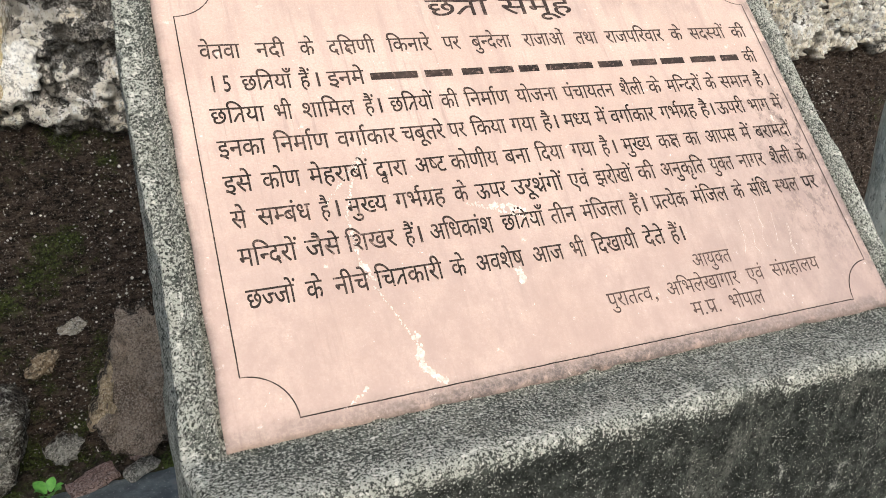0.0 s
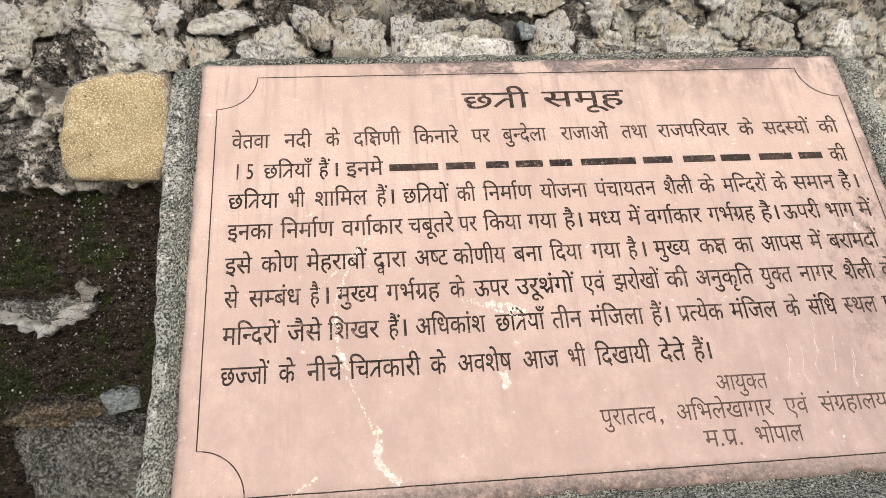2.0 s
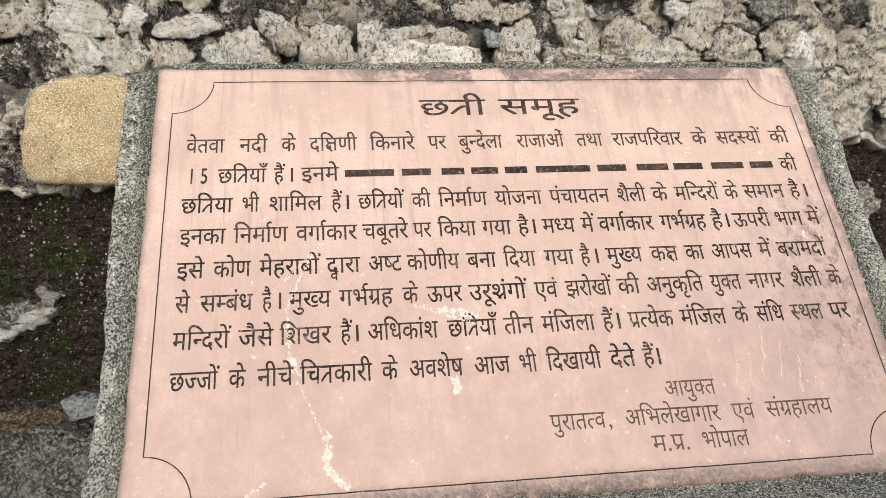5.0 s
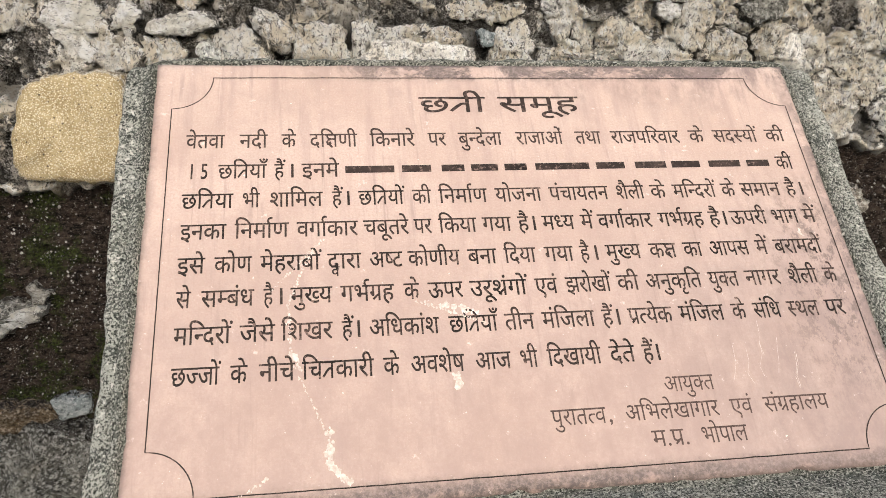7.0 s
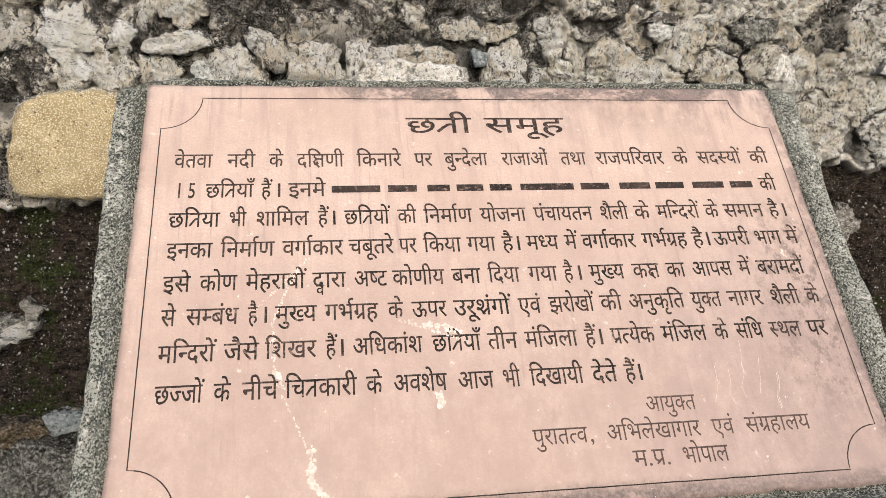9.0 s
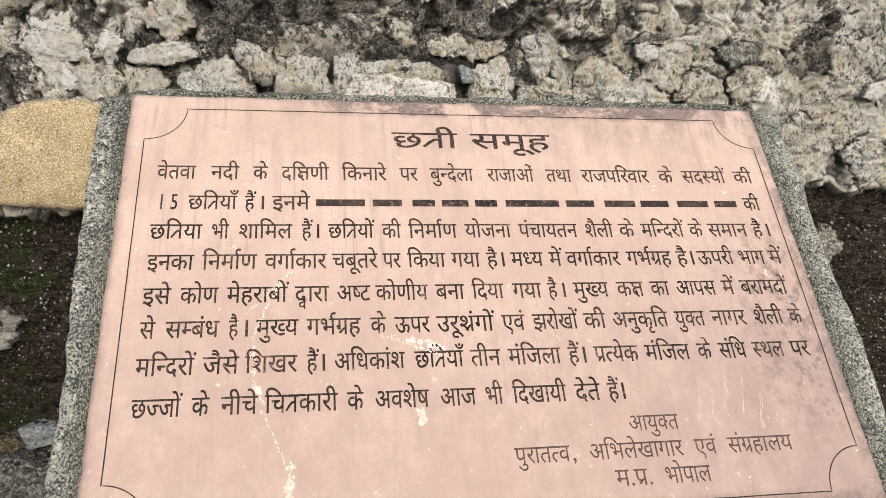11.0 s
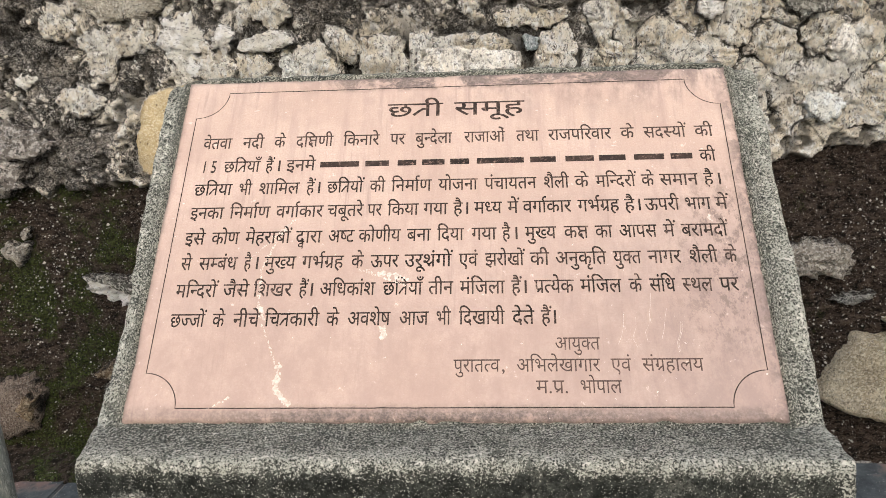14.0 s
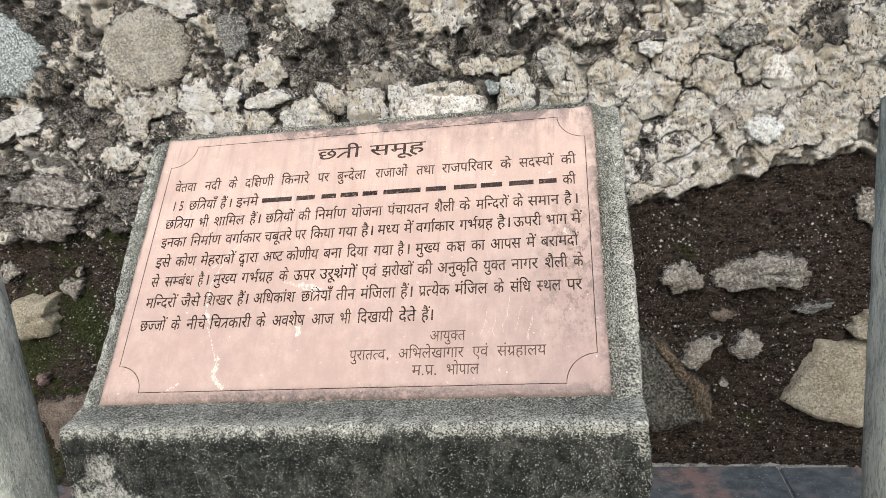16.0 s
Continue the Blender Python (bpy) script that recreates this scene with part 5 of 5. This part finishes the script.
# ---- posts ----
def build_post():
    rings, seg = 46, 40
    verts, faces = [], []
    for r in range(rings + 1):
        z = -0.03 + 1.255 * r / rings
        half = 0.122 - 0.022 * z / 1.23
        if z > 1.19:
            half *= 1 - 0.35 * ((z - 1.19) / 0.035) ** 2
        for s in range(seg):
            a = 2 * math.pi * s / seg
            c, d = math.cos(a), math.sin(a)
            k = (abs(c) ** 4.0 + abs(d) ** 4.0) ** -0.25
            p = Vector((c * k * half, d * k * half, z))
            n = noise.fractal(p * 8, 1.0, 2.0, 4) * 0.004
            verts.append((p.x * (1 + n * 8), p.y * (1 + n * 8), z))
    for r in range(rings):
        for s in range(seg):
            t = (s + 1) % seg
            faces.append((r * seg + s, r * seg + t, (r + 1) * seg + t, (r + 1) * seg + s))
    faces.append(tuple(rings * seg + s for s in range(seg)))
    return tagged(mesh_of("stone_post", verts, faces, POST), "upright weathered grey stone post beside the plinth", "post", "posts beside the plinth")


post = build_post()
post.matrix_world = pose(1.09, 0.215, 0, 0, 0.4, 0)
copy_thing(post, pose(-1.08, 0.215, 0, 0, -1.6, 0))


# ---- paving between plinth and wall ----
paving = tagged(new("pavement"), "strip of dark slate and red stone slabs", "pavement", kind="structure")


def slab_stone(x0, x1, y0, y1, material, seed):
    rnd = random.Random(seed)
    bm = bmesh.new()
    box(bm, (x0 + 0.003, y0 + 0.003, -0.05), (x1 - 0.003, y1 - 0.003, rnd.uniform(-0.004, 0.003)))
    bmesh.ops.bevel(bm, geom=bm.edges[:], offset=0.005, segments=2, affect="EDGES")
    part("paving_slab", bm, material, paving, smooth=False)


for k, x in enumerate((-2.2, -1.75, -1.3, -0.85, -0.42, 0.1, 0.56, 1.0, 1.45, 1.9)):
    for j, (y0, y1) in enumerate(((0.55, 1.10), (0.08, 0.55), (-0.4, 0.08), (-0.9, -0.4), (-1.4, -0.9), (-1.9, -1.4))):
        mat = SLATE
        slab_stone(x, (-1.75, -1.3, -0.85, -0.42, 0.1, 0.56, 1.0, 1.45, 1.9, 2.35)[k], y0, y1, mat, k * 9 + j)
bm = bmesh.new()
box(bm, (-2.2, -1.9, -0.06), (2.35, 1.12, -0.009))
part("mortar_bed", bm, plain("pale_joint_mortar", (0.22, 0.21, 0.19), (0.42, 0.40, 0.36), 40), paving, smooth=False)
# mortar lip where the paving meets the wall
lip_v, lip_f = [], []
for i in range(160):
    x = -2.2 + 4.4 * i / 159
    w = 0.5 + 0.5 * noise.noise((x * 14, 3, 1))
    lip_v += [(x, 1.088 - 0.010 * w, -0.01), (x, 1.093 - 0.006 * w, 0.002 + 0.004 * w), (x, 1.105, 0.004 + 0.004 * w), (x, 1.15, 0.01)]
for i in range(159):
    lip_f += [(4 * i + k, 4 * i + k + 4, 4 * i + k + 5, 4 * i + k + 1) for k in range(3)]
tagged(mesh_of("mortar_lip", lip_v, lip_f, stone_material("lip_earth", (0.34, 0.325, 0.29), (0.66, 0.64, 0.58), (0.6, 0.58, 0.53))), "ragged mortar edge along the foot of the wall", "mortar", kind="structure")


# bank of earth and moss over the back edge of the paving
bank_x = np.linspace(-2.2, -0.30, 190)
bank_v, bank_f = [], []
for x in bank_x:
    front = 0.955 + 0.075 * float(smooth01(np.array([x]), -0.88, -0.74)[0]) + 0.014 * noise.noise((x * 16, 1, 4)) + 0.006 * noise.noise((x * 50, 1, 4))
    for k in range(11):
        t = k / 10
        y = front + (1.12 - front) * t
        z = 0.003 + 0.045 * t ** 0.7 + 0.010 * noise.noise((x * 30, y * 30, 2)) * (t > 0) + 0.006 * noise.noise((x * 80, y * 80, 5)) * (t > 0)
        bank_v.append((x, y, max(z, 0.003) if k else -0.006))
for i in range(len(bank_x) - 1):
    bank_f += [(11 * i + k, 11 * i + 11 + k, 11 * i + 12 + k, 11 * i + 1 + k) for k in range(10)]
tagged(mesh_of("earth_bank", bank_v, bank_f, BANK), "dark mossy earth banked against the wall foot", "ground", kind="structure")


# ---- loose stones and a weed at the foot of the wall ----
def loose_stone(x, y, z, sx, sy, sz, turn, material, label, seed):
    bm = bmesh.new()
    bmesh.ops.create_icosphere(bm, subdivisions=3, radius=1.0)
    for v in bm.verts:
        p = v.co.copy()
        for a in range(3):
            p[a] = math.copysign(abs(p[a]) ** 0.42, p[a])
        p *= 1 + 0.22 * noise.noise(v.co * 1.7 + Vector((seed, 0, 0)))
        v.co = Vector((p.x * sx, p.y * sy, p.z * sz))
    ob = part("loose_stone", bm, material)
    ob.matrix_world = pose(x, y, z + sz * 0.8, 6, -10, turn)
    return tagged(ob, label, "stone", "loose stones at the wall foot")


loose_stone(-0.68, 1.035, 0.004, 0.062, 0.032, 0.012, 14, PINK, "flat pink stone chip lying on the paving", 1)
loose_stone(-0.56, 1.035, 0.010, 0.042, 0.024, 0.011, 28, GREY, "grey stone chip lying on the paving", 2)
loose_stone(-0.555, 1.085, 0.03, 0.034, 0.022, 0.012, -10, PINK, "small pink stone chip at the wall foot", 3)


def build_weed():
    weed = tagged(new("weed"), "small green weed with oval leaves", "plant")
    for k in range(6):
        a = radians(60 * k + 15)
        L = 0.028 + 0.007 * (k % 3)
        verts, faces = [], []
        for i in range(7):
            t = i / 6
            w = 0.36 * L * math.sin(math.pi * min(1, t * 0.93 + 0.05)) ** 0.8
            z = 0.012 * math.sin(t * 2.2)
            verts += [(0.012 + t * L, -w, z + 0.003), (0.012 + t * L, 0, z), (0.012 + t * L, w, z + 0.003)]
        for i in range(6):
            for j in (0, 1):
                faces.append((3 * i + j, 3 * i + 3 + j, 3 * i + 4 + j, 3 * i + 1 + j))
        leaf = mesh_of("leaf", verts, faces, LEAF, weed)
        leaf.matrix_local = pose(0, 0, 0.04, 0, -18 - 8 * (k % 2), math.degrees(a))
    bm = bmesh.new()
    bmesh.ops.create_cone(bm, segments=8, radius1=0.003, radius2=0.0018, depth=0.05)
    part("stem", bm, LEAF, weed).location = (0, 0, 0.02)
    return weed


build_weed().matrix_world = pose(-0.77, 0.965, 0.0)
